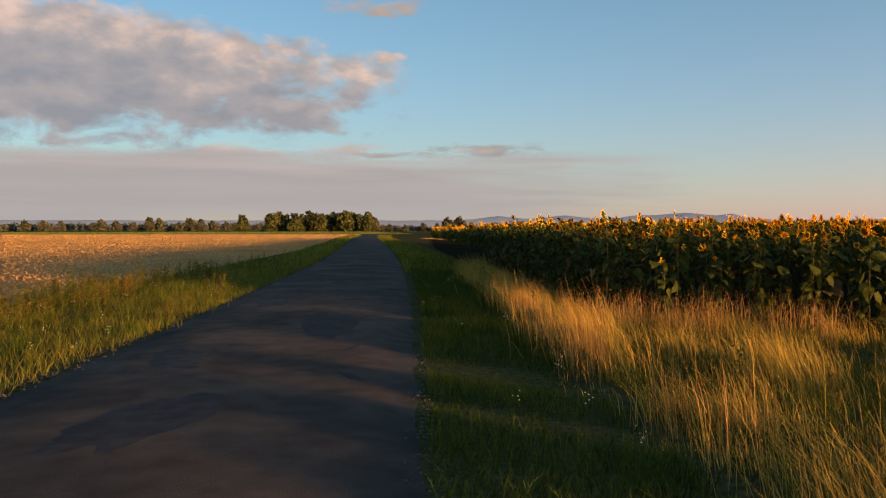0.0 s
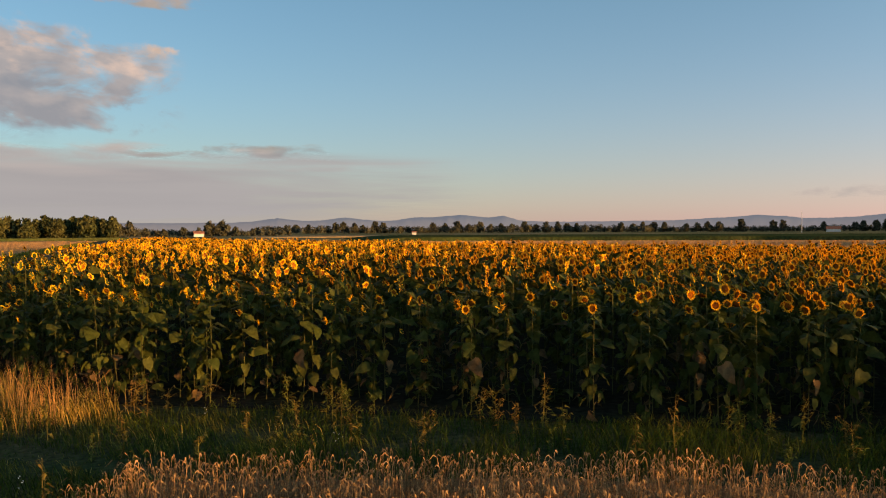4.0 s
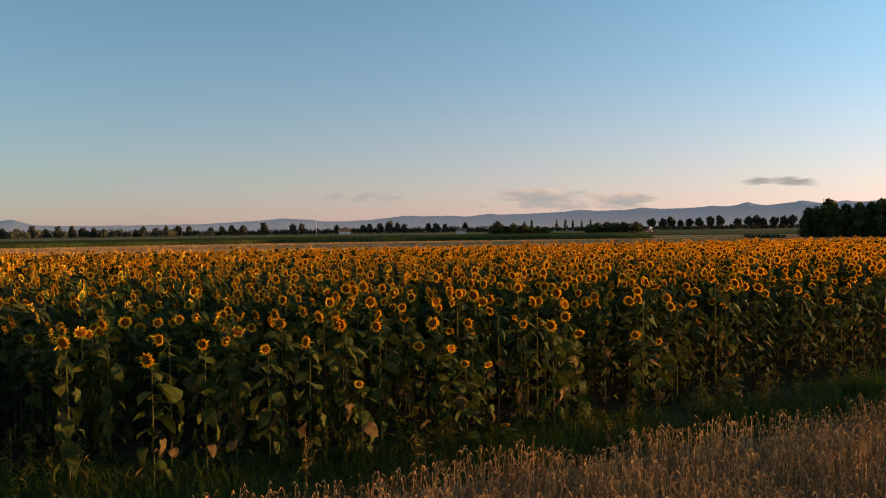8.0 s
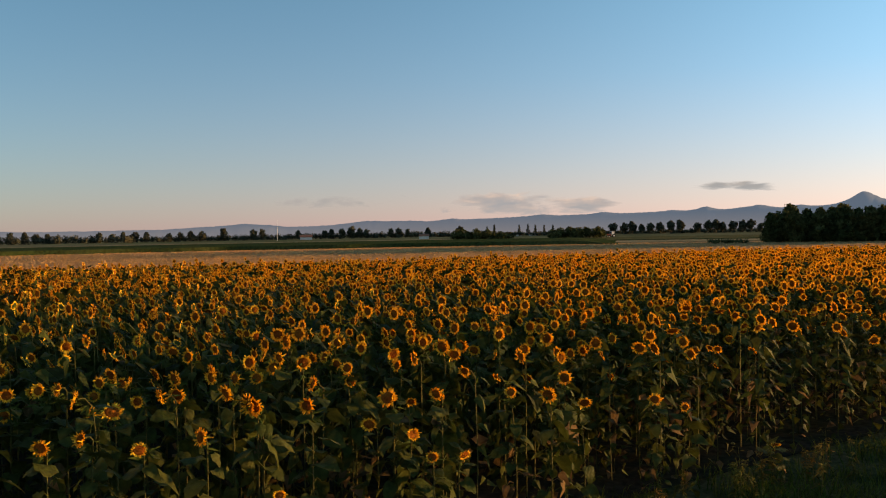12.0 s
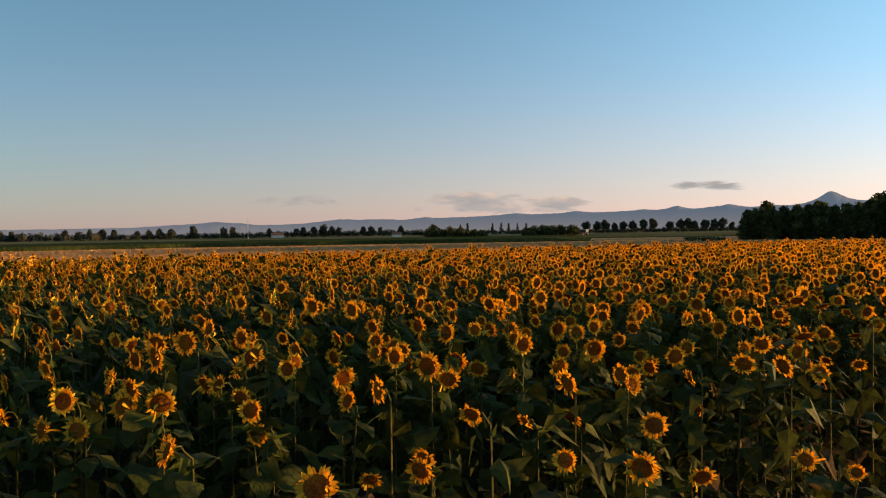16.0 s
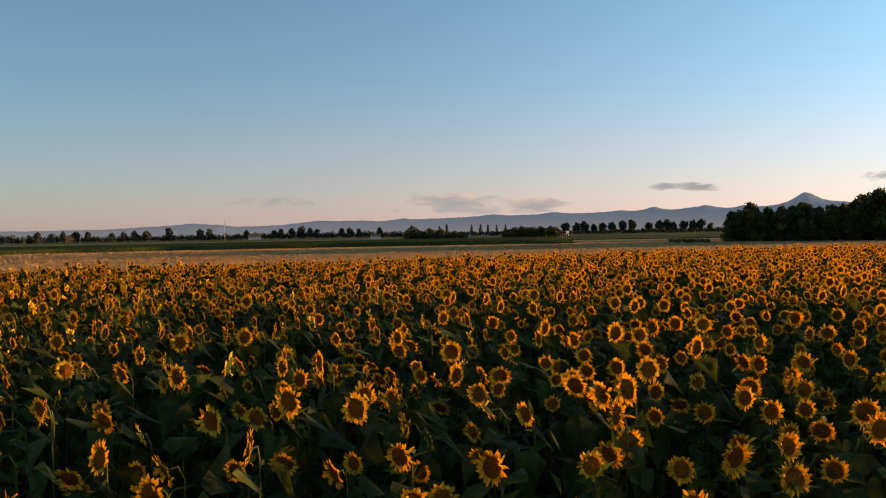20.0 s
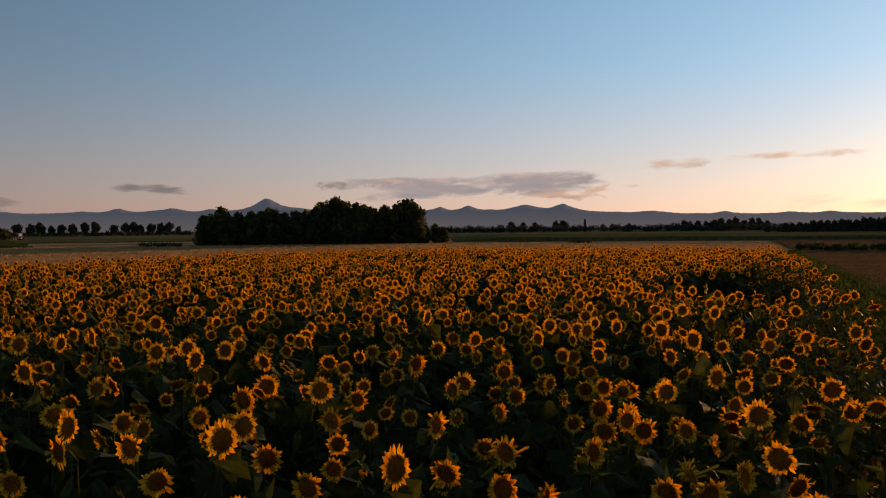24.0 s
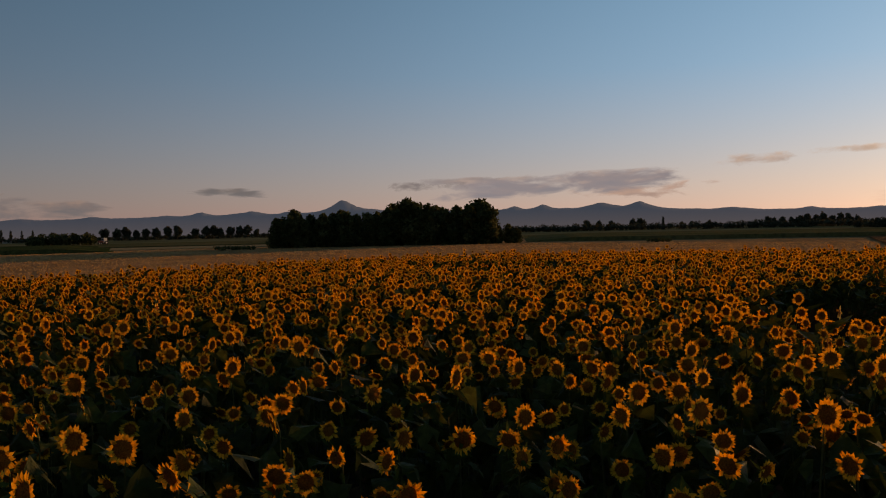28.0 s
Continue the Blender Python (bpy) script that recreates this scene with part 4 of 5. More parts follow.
# ---- grasses and wheat ----
def blades(pts, height, width, lean, lean_az=None, z0=0.0, ear=False, field=None):
    """Curved blades at the points: three triangles each, five with an ear."""
    n = len(pts)
    h = height * rng.uniform(0.6, 1.25, n) * (1.0 if field is None else field(pts))
    a = rng.uniform(0, 2 * np.pi, n)
    la = rng.uniform(0, 2 * np.pi, n) if lean_az is None else radians(90 - lean_az) + rng.normal(0, 0.7, n)
    ln = lean * rng.uniform(0.3, 1.5, n) * h
    s = np.stack([np.cos(a), np.sin(a), np.zeros(n)], 1) * (width * rng.uniform(0.7, 1.4, n))[:, None] / 2
    L = np.stack([np.cos(la), np.sin(la), np.zeros(n)], 1) * ln[:, None]
    b = np.stack([pts[:, 0], pts[:, 1], np.full(n, z0)], 1)
    up = np.array((0, 0, 1.0)) * h[:, None]
    mid, tip = b + up * 0.6 + L * 0.35, b + up + L
    if ear:
        e1, e2 = tip + L * 0.35 + up * 0.06, tip + L * 0.9 - up * 0.05
        V = np.stack([b - s * 0.5, b + s * 0.5, tip - s * 0.4, tip + s * 0.4, e1 - s * 1.6, e1 + s * 1.6, e2], 1)
        t = np.array([(0, 1, 3), (0, 3, 2), (2, 3, 5), (2, 5, 4), (4, 5, 6)])
    else:
        V = np.stack([b - s, b + s, mid - s * 0.8, mid + s * 0.8, tip], 1)
        t = np.array([(0, 1, 3), (0, 3, 2), (2, 3, 4)])
    return V.reshape(-1, 3), (t[None] + (np.arange(n) * V.shape[1])[:, None, None]).reshape(-1, 3)


def stuff(name, pieces, m, label, category):
    v, t = join(pieces)
    return tagged(new(name, tri_mesh(name, v, t, [m])), label, category, kind="stuff")


def clumped(poly, density, scale, cut):
    p = scatter(poly, density)
    p = p + rng.normal(0, 0.22, p.shape)
    k = np.array([noise.noise((x * scale, y * scale, 9)) for x, y in p])
    return p[k > cut]


DRYPOLY = [(4.2, 2.5), (6.4, 3.5), (6.8, 9), (6.5, 11.2), (9.0, 13.4), (7.2, 15.3), (5.1, 17.0), (4.9, 24), (4.6, 34), (3.3, 34), (3.7, 14), (3.9, 7)]
GREENPOLY = [(1.8, 2), (3.7, 2), (3.7, 20), (3.2, 45), (1.2, 45), (1.75, 20)]
CORNERPOLY = [(4.5, 2.5), (8.6, 3), (8.7, 7.8), (9.7, 9.4), (13.6, 8.3), (19.7, 5.2), (24.4, 3.2), (28, 1.8), (38, -2), (38, 0.8), (30.8, 3.1), (24.5, 5.5), (19.8, 8.4), (14.7, 11), (11.1, 13), (9.2, 13.2), (6.5, 11.2), (6.4, 8.5)]


def uneven(p):
    """Tall and low patches; lowest along two lines that let the low sun through to the lane."""
    k = np.array([noise.noise((x * 0.55, y * 0.55, 2)) + 0.6 * noise.noise((x * 1.7, y * 1.7, 5)) for x, y in p])
    across = p[:, 0] * 0.656 + p[:, 1] * 0.755
    gap = np.clip(1.6 - np.abs(across - 9.6) / 0.6, 0, 1) + np.clip(1.6 - np.abs(across - 7.8) / 0.3, 0, 1) + np.clip(1.6 - np.abs(across - 13.9) / 0.3, 0, 1) + np.clip(1.6 - np.abs(across - 4.3) / 0.7, 0, 1)
    low = np.where((p[:, 1] > 10.5) & (p[:, 0] > 4.4), 0.62, 1.0)
    return np.clip(0.95 + 0.6 * k, 0.35, 1.3) * low * np.where(p[:, 0] > 0, 1 - 0.86 * np.minimum(gap, 1), 1)


OPENPOLY = [(4.5, 2.5), (8.6, 3), (8.7, 7.8), (9.7, 9.4), (12.6, 8.7), (11.6, 11.6), (10.4, 12.6), (9.2, 13.2), (6.5, 11.2), (6.4, 8.5)]
# the last patch lies out of view to the south, added to shade the lane
stuff("dry_grass", [blades(clumped(DRYPOLY, 460, 1.1, 0.02), 0.62, 0.0058, 0.60, 300, field=uneven), blades(clumped(DRYPOLY, 60, 1.3, 0.05), 0.78, 0.0042, 0.30, 305, field=uneven), blades(clumped(DRYPOLY, 110, 1.0, -0.1), 0.32, 0.006, 1.2, field=uneven),
    blades(clumped(OPENPOLY, 44, 1.1, 0.12), 0.32, 0.0055, 0.7, 310, field=uneven), blades(scatter([(3.7, -7), (6.2, -7), (6.4, 2.6), (3.7, 2.6)], 130), 0.5, 0.006, 0.5, 310, field=uneven)], DRY, "tall dry golden grass on the verge, with an unseen patch shading the lane", "dry grass")
# the reddish seeding stems that stand upright along the mown strip and at the crop's corner
REDPOLY = [(4.1, 4.5), (4.9, 4.5), (4.5, 9), (4.3, 14), (4.2, 20), (3.4, 20), (3.5, 13), (3.65, 9)]
CORNERTUFTS = [(4.8, 14.2), (7.6, 12.6), (9.0, 13.3), (7.0, 15.2), (5.2, 16.6)]
stuff("dry_grass", [blades(clumped(REDPOLY, 240, 1.2, 0.12), 0.70, 0.0048, 0.16, 290, field=uneven), blades(clumped(REDPOLY, 80, 1.2, 0.10), 0.84, 0.0045, 0.20, 290, field=uneven), blades(clumped(CORNERTUFTS, 170, 1.2, 0.0), 0.62, 0.0055, 0.3), blades(clumped(CORNERTUFTS, 60, 1.2, 0.0), 0.72, 0.005, 0.25)],
    REDDRY, "tall reddish seeding grass standing in tufts on the verge", "dry grass")
stuff("green_grass", [blades(scatter(GREENPOLY, 420), 0.21, 0.0085, 0.7, field=uneven), blades(scatter(DRYPOLY, 170), 0.26, 0.0085, 0.7), blades(clumped(CORNERPOLY, 300, 0.7, -0.3), 0.24, 0.010, 0.7, field=uneven)], GRASS, "short green grass on the verge", "grass")
stuff("meadow_grass", [blades(clumped(OPENPOLY, 240, 1.0, -0.05), 0.26, 0.0075, 0.9, 300, field=uneven), blades(clumped(DRYPOLY, 60, 1.1, -0.1), 0.30, 0.006, 0.9, 300, field=uneven)], VERGE, "tangled yellow-green meadow grass at the field's corner", "grass")
LEFTPOLY = [(-2.8, 4), (-2.9, 20), (-3.6, 45), (-7.2, 45), (-7.2, 40), (-7.8, 20), (-8.3, 4)]
stuff("verge_grass", [blades(scatter(LEFTPOLY, 190), 0.22, 0.008, 0.8, field=uneven), blades(clumped(LEFTPOLY, 60, 0.8, 0.0), 0.34, 0.006, 0.7, field=uneven)], VERGE, "yellow-green unmown grass along the lane", "grass")
strip = []
for y0 in range(34, 210, 8):
    y1 = y0 + 8
    w, s = 0.012 + 0.0006 * y0, max(6, 56 - y0 * 0.5)
    strip.append(blades(scatter([(road_mid(y0) + 2.25, y0), (road_mid(y0) + 5.0, y0), (road_mid(y1) + 5.0, y1), (road_mid(y1) + 2.25, y1)], s), 0.30, w, 0.5))
    strip.append(blades(scatter([(road_mid(y0) - 4.9, y0), (road_mid(y0) - 2.3, y0), (road_mid(y1) - 2.3, y1), (road_mid(y1) - 4.9, y1)], s), 0.28, w, 0.5))
stuff("verge_grass", strip, VERGE, "unmown grass along the lane farther on", "grass")
WHEATNEAR = [(8.6, 6.0), (8.7, 7.9), (9.7, 9.3), (13.6, 8.2), (17.6, 6.0), (19.7, 5.0), (21.8, 4.3), (24.4, 3.1), (28, 1.7), (38, -2.1), (36, -5.2), (27, -3.2), (20.5, -1.0), (15.5, 3.6)]
WHEATREST = [(38, -2.1), (44, -4.3), (40, -9), (25, -7), (15, -4), (8.7, 2), (8.6, 6), (15.5, 3.6), (20.5, -1), (27, -3.2), (36, -5.2)]


def uneven_wheat(p):
    return np.array([1 + 0.26 * noise.noise((x * 0.8, y * 0.8, 6)) + 0.22 * noise.noise((x * 3.1, y * 3.1, 2)) for x, y in p])


stuff("wheat", [blades(scatter(WHEATNEAR, 370) - (0.06, 0.16), 0.40, 0.0082, 0.16, ear=True, field=uneven_wheat), blades(scatter(WHEATNEAR, 170) - (0.06, 0.16), 0.30, 0.009, 0.55, field=uneven_wheat), blades(scatter(WHEATREST, 16), 0.36, 0.018, 0.3, ear=True, field=uneven_wheat)], WHEAT, "ripe tan wheat standing dense with nodding ears", "wheat")


def tufts(poly, n0, base, grow, eye, z0=0.0):
    """Stubble tufts whose number falls and whose breadth grows with the distance from the lane and the field."""
    p = scatter(poly, n0)
    d = np.linalg.norm(p - np.array(eye), axis=1)
    keep_ = rng.uniform(0, 1, len(p)) < np.minimum(1, (20 / d) ** 1.25)
    p, d = p[keep_], d[keep_]
    out = []
    for lo in (0, 15, 25, 40, 60, 90, 130, 180):
        k = (d >= lo) & (d < {0: 15, 15: 25, 25: 40, 40: 60, 60: 90, 90: 130, 130: 180, 180: 400}[lo])
        if k.any():
            out.append(blades(p[k], base, 0.012 + grow * (lo + 8), 0.45, z0=z0))
    return out


EASTWHEAT = [(38, -2.4), (44, -5.6), (53.4, -8.8), (65.5, -12.6), (128, -34.2), (135, -75), (80, -60), (52, -30), (40, -9)]
stuff("wheat", tufts(EASTWHEAT, 44, 0.075, 0.0006, (30, 6), 0.11), FARWHEAT, "ripe reddish-tan wheat farther along the crop", "wheat")
EASTGRASS = [(38, -2.0), (38, 0.8), (41, -0.3), (52, -4.7), (72, -11.2), (93, -17.5), (128, -30), (128, -33.5), (65.5, -12.6), (53.4, -8.8), (44, -5.6)]
stuff("green_grass", tufts(EASTGRASS, 95, 0.22, 0.0010, (30, 6)), GRASS, "rank dark grass between the sunflowers and the wheat", "grass")
stuff("stubble", tufts([(-8.3, 2), (-7.5, 30), (-8.3, 80), (-11.3, 130), (-14.4, 180), (-15.6, 250), (-150, 250), (-62, 90), (-22, 22), (-12, 2)], 33, 0.080, 0.0012, (0, 0)), STRAW, "short golden cut straw standing in the harvested field", "stubble")
NORTHPOLY = [(10, 111), (21, 81), (32, 55), (36, 45), (42, 39), (48, 34.5), (54, 30), (61, 26.5), (71.5, 20.5), (80, 12), (81, 4.5), (78.5, -4), (74, -11.5), (92, -17), (140, -40), (165, -45), (205, 5), (207, 60), (195, 95), (175, 140), (150, 180), (110, 195), (60, 205), (20, 205), (2, 150)]
stuff("stubble", tufts(NORTHPOLY, 14, 0.10, 0.0011, (20, 5)), STRAW, "short pale cut straw standing behind the sunflowers", "stubble")


def weed(h):
    """A branching weed: a thin stalk, side sprays and small narrow leaves."""
    v, t = tube([(0, 0, 0), (0.02, 0.01, h * 0.5), (0, 0.03, h)], [0.007, 0.005, 0.002], 3)
    pieces = [(v, t)]
    for k in range(5):
        f, a = rng.uniform(0.3, 0.85), rng.uniform(0, 6.28)
        r, top = rng.uniform(0.06, 0.16), rng.uniform(0.08, 0.2)
        tip = (r * math.cos(a), r * math.sin(a), f * h + top)
        pieces.append(tube([(0, 0, f * h), tip], [0.003, 0.0015], 3))
        for j in range(4):
            w, q = leaf_blade(rng.uniform(0.04, 0.08), rng.uniform(0.016, 0.03), 0.4, 0)
            g = rng.uniform(0.3, 1)
            pieces.append((turn_z(turn_y(w, rng.uniform(-0.8, 0.4)), rng.uniform(0, 6.28)) + (tip[0] * g, tip[1] * g, f * h + top * g), q))
    for k in range(18):
        f = rng.uniform(0.1, 0.95)
        w, q = leaf_blade(rng.uniform(0.06, 0.13) * (1.2 - 0.5 * f), rng.uniform(0.022, 0.045), 0.4, 0)
        pieces.append((turn_z(turn_y(w, rng.uniform(-0.6, 0.4)), rng.uniform(0, 6.28)) + (0, 0, f * h), q))
    v, t = join(pieces)
    return v, t, np.zeros(len(t), int)


FOOT = [(7.5, 14.6), (11, 12.7), (14.7, 10.7), (19.8, 8.1), (24.5, 5.3), (30, 3.1), (30, 2.4), (24.4, 4.6), (19.7, 7.3), (14.5, 9.9), (10.5, 12.0), (7.2, 13.9)]
FRINGE = [(-4.6, 8), (-5.9, 20), (-5.9, 32), (-7.3, 32), (-7.8, 20), (-8.2, 8)]
wp = np.concatenate([clumped(LEFTPOLY, 3.0, 0.6, 0.1), clumped(FRINGE, 9.0, 0.5, -0.1), scatter(DRYPOLY, 0.4), scatter(CORNERPOLY, 1.0), scatter(FOOT, 3.2)])
wv, wt, wm = spread([weed(rng.uniform(0.35, 0.75)) for _ in range(8)], wp, rng.uniform(0, 6.28, len(wp)), rng.uniform(0.7, 1.2, len(wp)))
tagged(new("weeds", tri_mesh("weeds", wv, wt, [WEED], wm)), "ragged green and rusty weeds among the grass", "weeds", kind="stuff")


def blossom():
    pieces = []
    for k in range(5):
        c = np.array((rng.normal(0, 0.02), rng.normal(0, 0.02), 0.30 + rng.normal(0, 0.03)))
        r = rng.uniform(0.006, 0.011)
        v = np.array([c + (r, 0, 0), c + (0, r, 0.003), c + (-r, 0, 0), c + (0, -r, 0.003), c - (0, 0, 0.006)])
        pieces.append((v, np.array([(0, 1, 2), (0, 2, 3), (0, 4, 1), (1, 4, 2), (2, 4, 3), (3, 4, 0)])))
    v, t = join(pieces)
    return v, t, np.zeros(len(t), int)


fp = np.concatenate([scatter(LEFTPOLY, 0.8), scatter(GREENPOLY, 0.7), scatter(OPENPOLY, 0.3)])
fv, ft, fm = spread([blossom() for _ in range(5)], fp, rng.uniform(0, 6.28, len(fp)), rng.uniform(0.7, 1.2, len(fp)))
tagged(new("wild_flowers", tri_mesh("wild_flowers", fv, ft, [BLOSSOM], fm)), "tiny white wild flowers scattered in the verge", "wild flowers", kind="stuff")


# ---- trees ----
def crown(clumps, leaves, size):
    """Leaf clumps: quads round each clump's dense heart."""
    V = []
    for cx, cy, cz, r in clumps:
        n = max(6, int(leaves * r * r))
        d = rng.normal(0, 1, (n, 3))
        d /= np.linalg.norm(d, axis=1)[:, None]
        c = np.array((cx, cy, cz)) + d * (r * rng.uniform(0.45, 1.08, n) ** 0.6)[:, None]
        a, b = rng.normal(0, 1, (n, 3)), rng.normal(0, 1, (n, 3))
        a /= np.linalg.norm(a, axis=1)[:, None]
        b -= a * (a * b).sum(1)[:, None]
        b /= np.linalg.norm(b, axis=1)[:, None]
        s = (size * rng.uniform(0.6, 1.3, n))[:, None]
        V.append(np.stack([c - a * s, c - b * s * 0.6, c + a * s, c + b * s * 0.6], 1))
    V = np.concatenate(V)
    pieces = [(V.reshape(-1, 3), quads(np.arange(len(V) * 4).reshape(-1, 4)))]
    for cx, cy, cz, r in clumps:
        o = np.array([(1, 0, 0), (0, 1, 0), (-1, 0, 0), (0, -1, 0), (0, 0, 1), (0, 0, -1)]) * r * rng.uniform(0.62, 0.86, (6, 1))
        pieces.append((turn_z(o, rng.uniform(0, 1.57)) + (cx, cy, cz), np.array([(k, (k + 1) % 4, 4) for k in range(4)] + [((k + 1) % 4, k, 5) for k in range(4)])))
    return join(pieces)


def tree(name, label, category, group, h, trunk_h, rx, n_clumps, leaves, size, shape="round", leafage=FOLIAGE):
    root = thing(name, label, category, group)
    clumps, limbs = [], [tube([(0, 0, -0.1), (0.02 * h, 0, trunk_h * 0.6), (0, 0.02 * h, h * 0.75)], [0.028 * h, 0.02 * h, 0.006 * h], 7)]
    for k in range(n_clumps):
        f = (k + 0.5) / n_clumps
        z = trunk_h + (h - trunk_h) * f
        if shape == "round":
            env = math.sqrt(max(0.05, 1 - (2 * f - 1) ** 2))
        elif shape == "column":
            env = min(1, 1.4 * (1 - f) + 0.12) * min(1, f * 5 + 0.3)
        else:
            env = min(1, 0.75 + f) * math.sqrt(max(0.08, 1 - f ** 3))
        a, d = k * 2.4 + rng.normal(0, 0.4), rx * env * rng.uniform(0.15, 0.75)
        r = rx * rng.uniform(0.34, 0.55) * (0.55 + 0.45 * env)
        c = (d * math.cos(a), d * math.sin(a), z)
        clumps.append((*c, r))
        if k % 3 == 0:
            limbs.append(tube([(0, 0, max(trunk_h * 0.5, z - 0.35 * h)), (c[0] * 0.5, c[1] * 0.5, z - 0.12 * h), c], [0.012 * h, 0.008 * h, 0.003 * h], 4))
    part("trunk", tri_mesh("trunk", *join(limbs), [BARK], smooth=True), root)
    part("crown", tri_mesh("crown", *crown(clumps, leaves * 0.65, size * 1.2), [leafage]), root)
    return root


def plant(models, spots, group_scale=(0.85, 1.15)):
    """Puts the models at the spots (az, r, scale), copying them in turn."""
    for i, (az, r, s) in enumerate(spots):
        p = place(az, r)
        s = s * rng.uniform(*group_scale)
        m = pose(p[0], p[1], 0, 0, 0, rng.uniform(0, 360))
        if i < len(models):
            o = models[i]
            o.matrix_basis = m
        else:
            o = copy_thing(models[i % len(models)], m)
        o.scale = (s, s, s)


ROW = [5.2, 5.9, 6.7, 8.5, 9.1, 9.8, 10.4, 11.2, 11.8, 15.2, 16.1, 16.9, 17.7, 18.5, 19.2, 19.9, 20.7, 21.5, 22.3, 23.0, 23.8, 24.4, 25.1, 28.1, 28.8, 29.5, 30.2, 30.9, 32.3, 33.0, 33.7, 34.4, 35.8, 37.7, 38.3,
       40.7, 42.5, 42.9, 43.6, 44.3, 44.8, 45.3, 47.0, 47.5, 48.1, 49.5, 51.7]
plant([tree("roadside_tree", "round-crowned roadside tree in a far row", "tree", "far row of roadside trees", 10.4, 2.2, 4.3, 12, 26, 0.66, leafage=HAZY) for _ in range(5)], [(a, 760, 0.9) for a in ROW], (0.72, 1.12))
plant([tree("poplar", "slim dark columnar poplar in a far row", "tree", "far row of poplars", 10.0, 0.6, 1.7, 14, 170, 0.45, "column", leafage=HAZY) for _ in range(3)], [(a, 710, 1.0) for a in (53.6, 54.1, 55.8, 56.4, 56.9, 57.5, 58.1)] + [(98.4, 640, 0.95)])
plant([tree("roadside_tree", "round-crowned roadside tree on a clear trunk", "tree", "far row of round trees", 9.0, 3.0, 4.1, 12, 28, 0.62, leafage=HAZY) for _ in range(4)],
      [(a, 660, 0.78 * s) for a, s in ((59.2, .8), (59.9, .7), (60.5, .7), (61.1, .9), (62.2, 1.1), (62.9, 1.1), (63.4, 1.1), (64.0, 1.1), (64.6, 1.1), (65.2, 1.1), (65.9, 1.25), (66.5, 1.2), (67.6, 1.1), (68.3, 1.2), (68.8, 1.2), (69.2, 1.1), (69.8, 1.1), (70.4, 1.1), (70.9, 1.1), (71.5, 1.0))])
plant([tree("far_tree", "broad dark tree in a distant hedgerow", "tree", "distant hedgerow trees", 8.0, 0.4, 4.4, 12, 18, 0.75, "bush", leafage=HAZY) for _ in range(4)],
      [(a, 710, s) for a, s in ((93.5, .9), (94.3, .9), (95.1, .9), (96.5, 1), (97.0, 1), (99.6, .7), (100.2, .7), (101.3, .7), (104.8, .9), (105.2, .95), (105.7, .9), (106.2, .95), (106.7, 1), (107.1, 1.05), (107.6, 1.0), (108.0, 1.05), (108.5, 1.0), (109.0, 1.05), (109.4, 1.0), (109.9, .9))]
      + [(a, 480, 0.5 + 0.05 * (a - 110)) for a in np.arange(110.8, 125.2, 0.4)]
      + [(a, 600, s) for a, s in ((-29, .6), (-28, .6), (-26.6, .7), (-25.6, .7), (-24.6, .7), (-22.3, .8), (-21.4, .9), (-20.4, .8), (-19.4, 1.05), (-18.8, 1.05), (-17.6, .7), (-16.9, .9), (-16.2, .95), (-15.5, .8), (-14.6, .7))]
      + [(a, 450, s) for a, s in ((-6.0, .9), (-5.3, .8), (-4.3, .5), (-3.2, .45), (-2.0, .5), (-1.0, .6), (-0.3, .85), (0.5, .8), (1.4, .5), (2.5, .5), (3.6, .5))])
plant([tree("grove_tree", "dark leafy tree of the small wood", "tree", "trees of the small wood", 9.6, 0.1, 4.0, 22, 46, 0.42, "bush") for _ in range(5)],
      [(a, r, s) for a, r, s in ((72.9, 192, .62), (73.6, 196, .70), (74.3, 190, .66), (75.0, 195, .70), (75.8, 191, .72), (76.5, 197, .74), (77.2, 190, .74), (77.9, 196, .72), (78.6, 191, .70), (79.3, 197, .72), (80.0, 190, .76), (80.6, 195, .88), (81.2, 191, .96),
                                (81.8, 197, .95), (82.5, 190, .84), (83.1, 196, .82), (83.8, 191, .80), (84.5, 197, .82), (85.2, 191, .86), (85.8, 195, .94), (86.4, 190, .82), (87.1, 193, .42), (87.8, 194, .40), (88.3, 195, .34), (74.0, 204, .8), (77.0, 206, .8), (80.4, 205, .9), (83.5, 206, .86), (85.4, 205, .9))], (0.92, 1.03))
plant([tree("hedge_tree", "dense dark hedge tree at the field's end", "tree", "trees of the northern thicket", 7.6, 0.1, 3.6, 16, 44, 0.5, "bush") for _ in range(4)],
      [(-15.4, 298, .85)] + [(a, 296 + 5 * (i % 3), .88 + .14 * (i % 4 == 1)) for i, a in enumerate(np.arange(-13.6, -6.9, 0.55))], (0.92, 1.06))


def hedge(az0, az1, r, h, depth, label, density=1.0, leafage=FOLIAGE):
    """A low continuous hedge or thicket of leaf clumps along an arc."""
    root = thing("hedge", label, "hedge")
    n = int(radians(az1 - az0) * r / (h * 0.55))
    cl = []
    for i in range(n):
        p = place(az0 + (az1 - az0) * (i + rng.uniform(0.2, 0.8)) / n, r + rng.uniform(-depth, depth))
        cl.append((p[0], p[1], h * rng.uniform(0.3, 0.55), h * rng.uniform(0.42, 0.62)))
    step = max(1, -(-n // 8))
    for k in range(0, n, step):
        part("bush", tri_mesh("bush", *crown(cl[k:k + step], 72 / h * density, 0.245 * h ** 0.5), [leafage]), root)


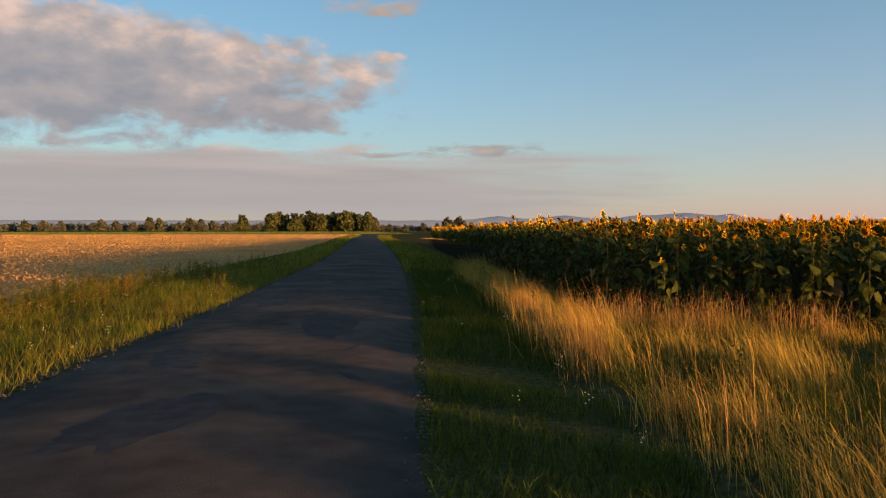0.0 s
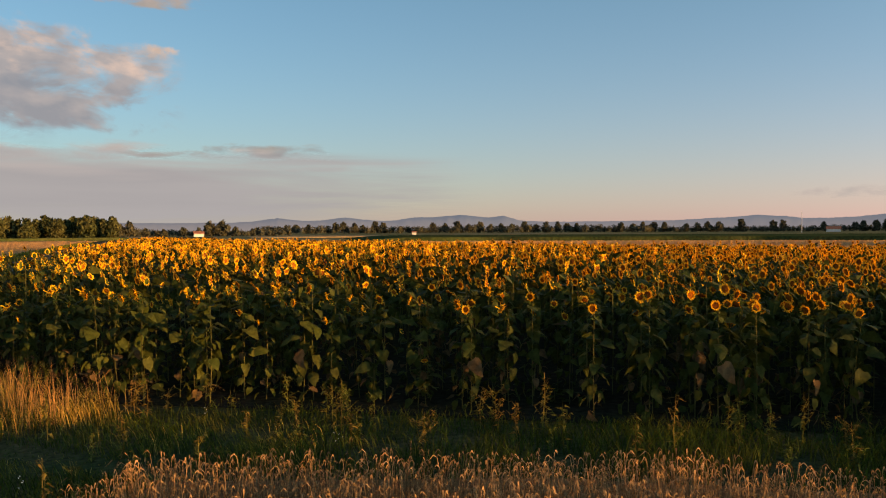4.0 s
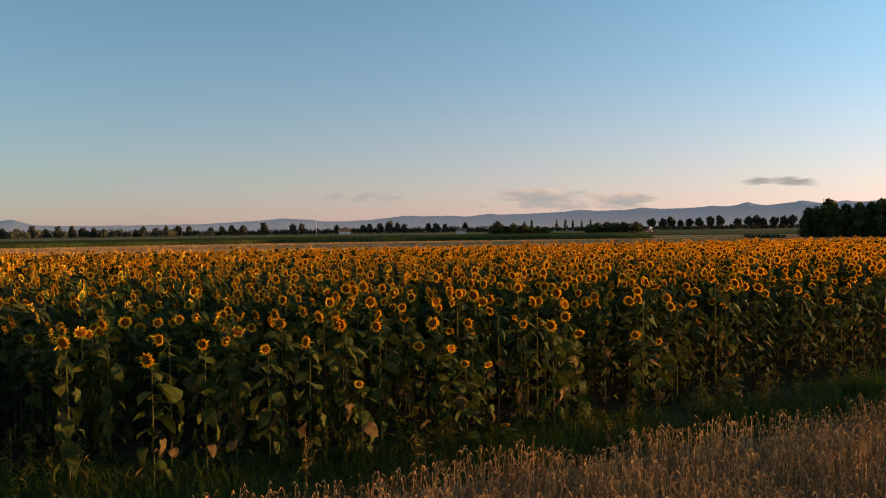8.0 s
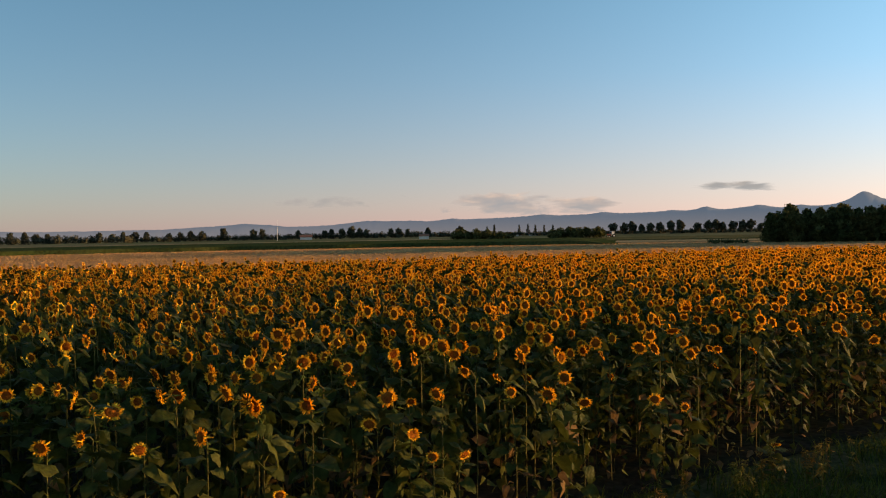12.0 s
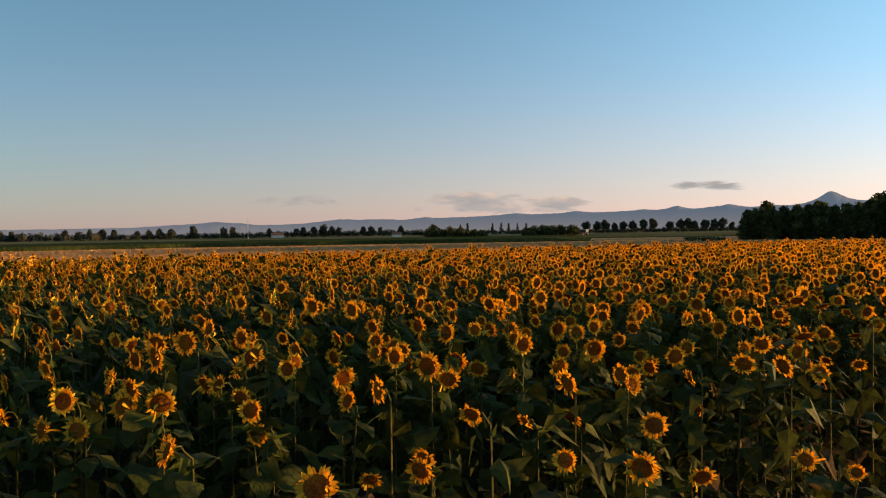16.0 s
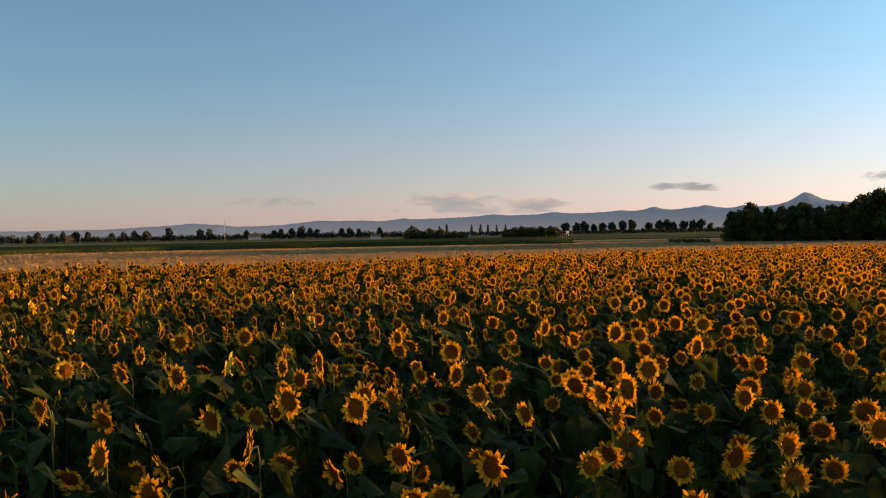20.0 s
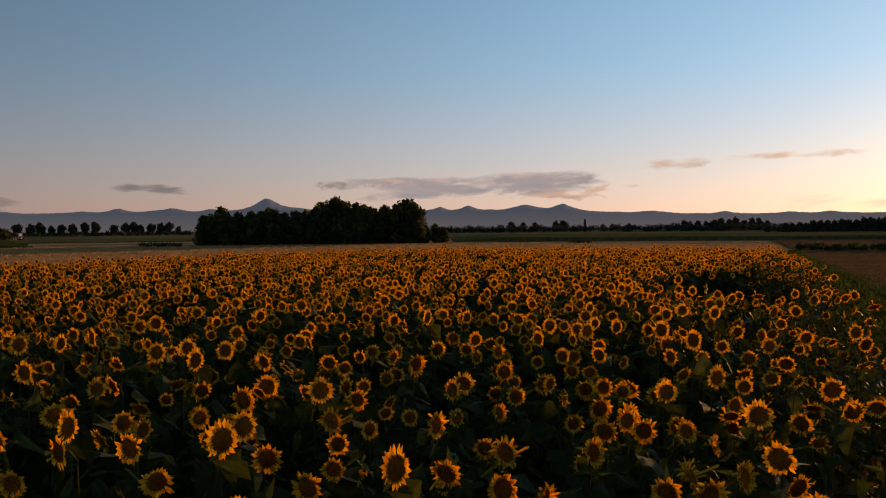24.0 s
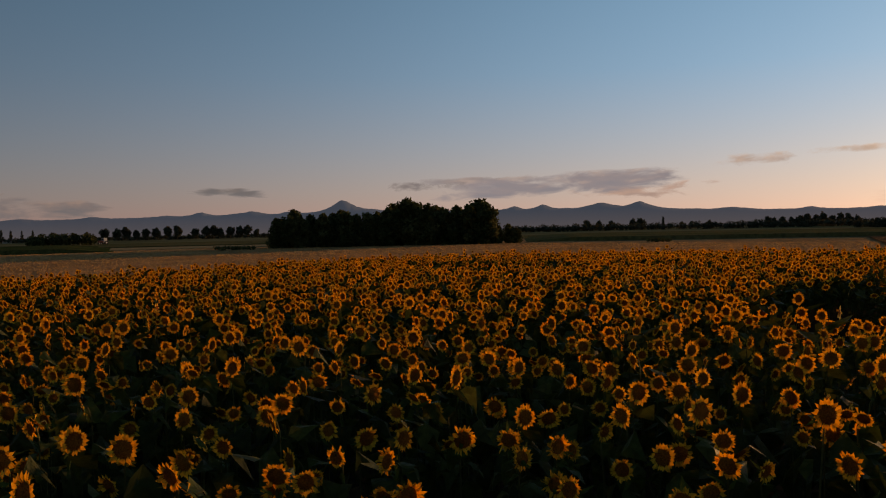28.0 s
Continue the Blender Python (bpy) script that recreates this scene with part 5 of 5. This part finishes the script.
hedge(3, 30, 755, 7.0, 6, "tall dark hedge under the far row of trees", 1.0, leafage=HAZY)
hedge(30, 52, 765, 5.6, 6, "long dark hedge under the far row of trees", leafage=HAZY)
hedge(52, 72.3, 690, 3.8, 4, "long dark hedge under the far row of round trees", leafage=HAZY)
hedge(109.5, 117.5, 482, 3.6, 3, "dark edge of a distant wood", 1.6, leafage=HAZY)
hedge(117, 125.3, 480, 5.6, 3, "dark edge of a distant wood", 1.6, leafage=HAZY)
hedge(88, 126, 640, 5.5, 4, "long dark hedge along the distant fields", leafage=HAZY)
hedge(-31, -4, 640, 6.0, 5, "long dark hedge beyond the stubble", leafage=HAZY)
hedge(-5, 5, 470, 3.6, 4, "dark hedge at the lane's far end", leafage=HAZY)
hedge(51.4, 55.4, 345, 4.4, 3, "dense dark thicket in the fields", 2.4)
hedge(57.9, 61.7, 345, 4.4, 3, "dense dark thicket in the fields", 2.4)
hedge(69.0, 71.5, 183, 0.9, 2, "low dark scrub at the stubble's border")
hedge(96.5, 98.0, 178, 0.6, 1, "low dark scrub in the stubble")
hedge(109.6, 134, 117, 1.0, 2, "low dark scrub along the wheat's end", 2.0)


# ---- far buildings ----
def house(az, r, w, d, h, label, roof=TILE):
    root = thing("farmhouse", label, "house")
    p = place(az, r)
    root.matrix_basis = pose(p[0], p[1], 0, 0, 0, 90 - az + 90)
    part("wall", tri_mesh("wall", *box(-w / 2, w / 2, -d / 2, d / 2, -0.1, h), [WALLMAT]), root)
    v = np.array([(-w / 2 - .3, -d / 2 - .4, h), (w / 2 + .3, -d / 2 - .4, h), (w / 2 + .3, d / 2 + .4, h), (-w / 2 - .3, d / 2 + .4, h), (-w / 2 - .3, 0, h + d * .3), (w / 2 + .3, 0, h + d * .3)], float)
    part("roof", tri_mesh("roof", v, np.concatenate([quads([(0, 1, 5, 4), (2, 3, 4, 5), (0, 3, 2, 1)]), [(0, 4, 3), (1, 2, 5)]]), [roof]), root)
    for k in (-1, 1):
        part("window", tri_mesh("window", *box(k * w / 4 - .5, k * w / 4 + .5, -d / 2 - .03, -d / 2 + .05, h * .4, h * .4 + 1.2), [GLASS]), root)


house(-1.1, 415, 4.6, 4, 1.5, "small house with pale walls and red tiled roof")
house(41.2, 700, 10, 7, 2.0, "low pale barn among far trees")
house(49.3, 520, 6, 5, 1.6, "small pale shed in the fields")
house(55.8, 690, 5, 4, 1.3, "pale farmhouse behind the poplars")
house(56.7, 690, 6, 4, 1.4, "pale farmhouse behind the poplars")
house(13.6, 500, 2.6, 2.6, 1.3, "small white hut in the fields")
mast = thing("mast", "thin pale lattice mast far across the fields", "mast")
mp_ = place(39.3, 600)
mast.matrix_basis = pose(mp_[0], mp_[1], 0)
part("pole", tri_mesh("pole", *tube([(0, 0, -.1), (0, 0, 7), (0, 0, 14)], [0.22, 0.18, 0.12], 6), [METAL]), mast)


def wheel(x, y, r, w, parent):
    n, v, t = 14, [], []
    for k in range(n):
        a = 2 * math.pi * k / n
        v += [(x - w / 2, y + r * math.cos(a), r + r * math.sin(a)), (x + w / 2, y + r * math.cos(a), r + r * math.sin(a))]
    v += [(x - w / 2, y, r), (x + w / 2, y, r)]
    for k in range(n):
        a, b = 2 * k, 2 * ((k + 1) % n)
        t += [(a, b, b + 1), (a, b + 1, a + 1), (a, 2 * n, b), (a + 1, b + 1, 2 * n + 1)]
    tyre = part("wheel", tri_mesh("wheel", np.array(v), t, [RUBBER]), parent)
    part("rim", tri_mesh("rim", *box(x - w / 2 - 0.03, x + w / 2 + 0.03, y - r * 0.4, y + r * 0.4, r * 0.6, r * 1.4), [CABPAINT]), tyre)


RUBBER = mat("tyre_rubber", (0.02, 0.02, 0.02), 0.9, 8, 0.2, spec=0.1)
CABPAINT = mat("pale_cab_paint", (0.62, 0.60, 0.56), 0.5, 3, 0.1)
BONNET = mat("red_bonnet_paint", (0.42, 0.08, 0.04), 0.5, 3, 0.1)
tractor = thing("tractor", "small pale and red tractor working in the far stubble", "tractor")
tp = place(62.2, 372)
tractor.matrix_basis = pose(tp[0], tp[1], 0.1, 0, 0, 60)
part("bonnet", tri_mesh("bonnet", *box(-0.45, 0.45, 0.2, 2.0, 0.9, 1.6), [BONNET]), tractor)
part("cab", tri_mesh("cab", *box(-0.75, 0.75, -1.2, 0.2, 0.9, 2.5), [CABPAINT]), tractor)
part("cab_window", tri_mesh("cab_window", *box(-0.6, 0.6, 0.17, 0.23, 1.7, 2.35), [GLASS]), tractor)
part("cab_roof", tri_mesh("cab_roof", *box(-0.85, 0.85, -1.3, 0.35, 2.5, 2.65), [CABPAINT]), tractor)
for wx, wy, wr in ((-0.85, -0.8, 0.8), (0.85, -0.8, 0.8), (-0.75, 1.4, 0.5), (0.75, 1.4, 0.5)):
    wheel(wx, wy, wr, 0.4, tractor)
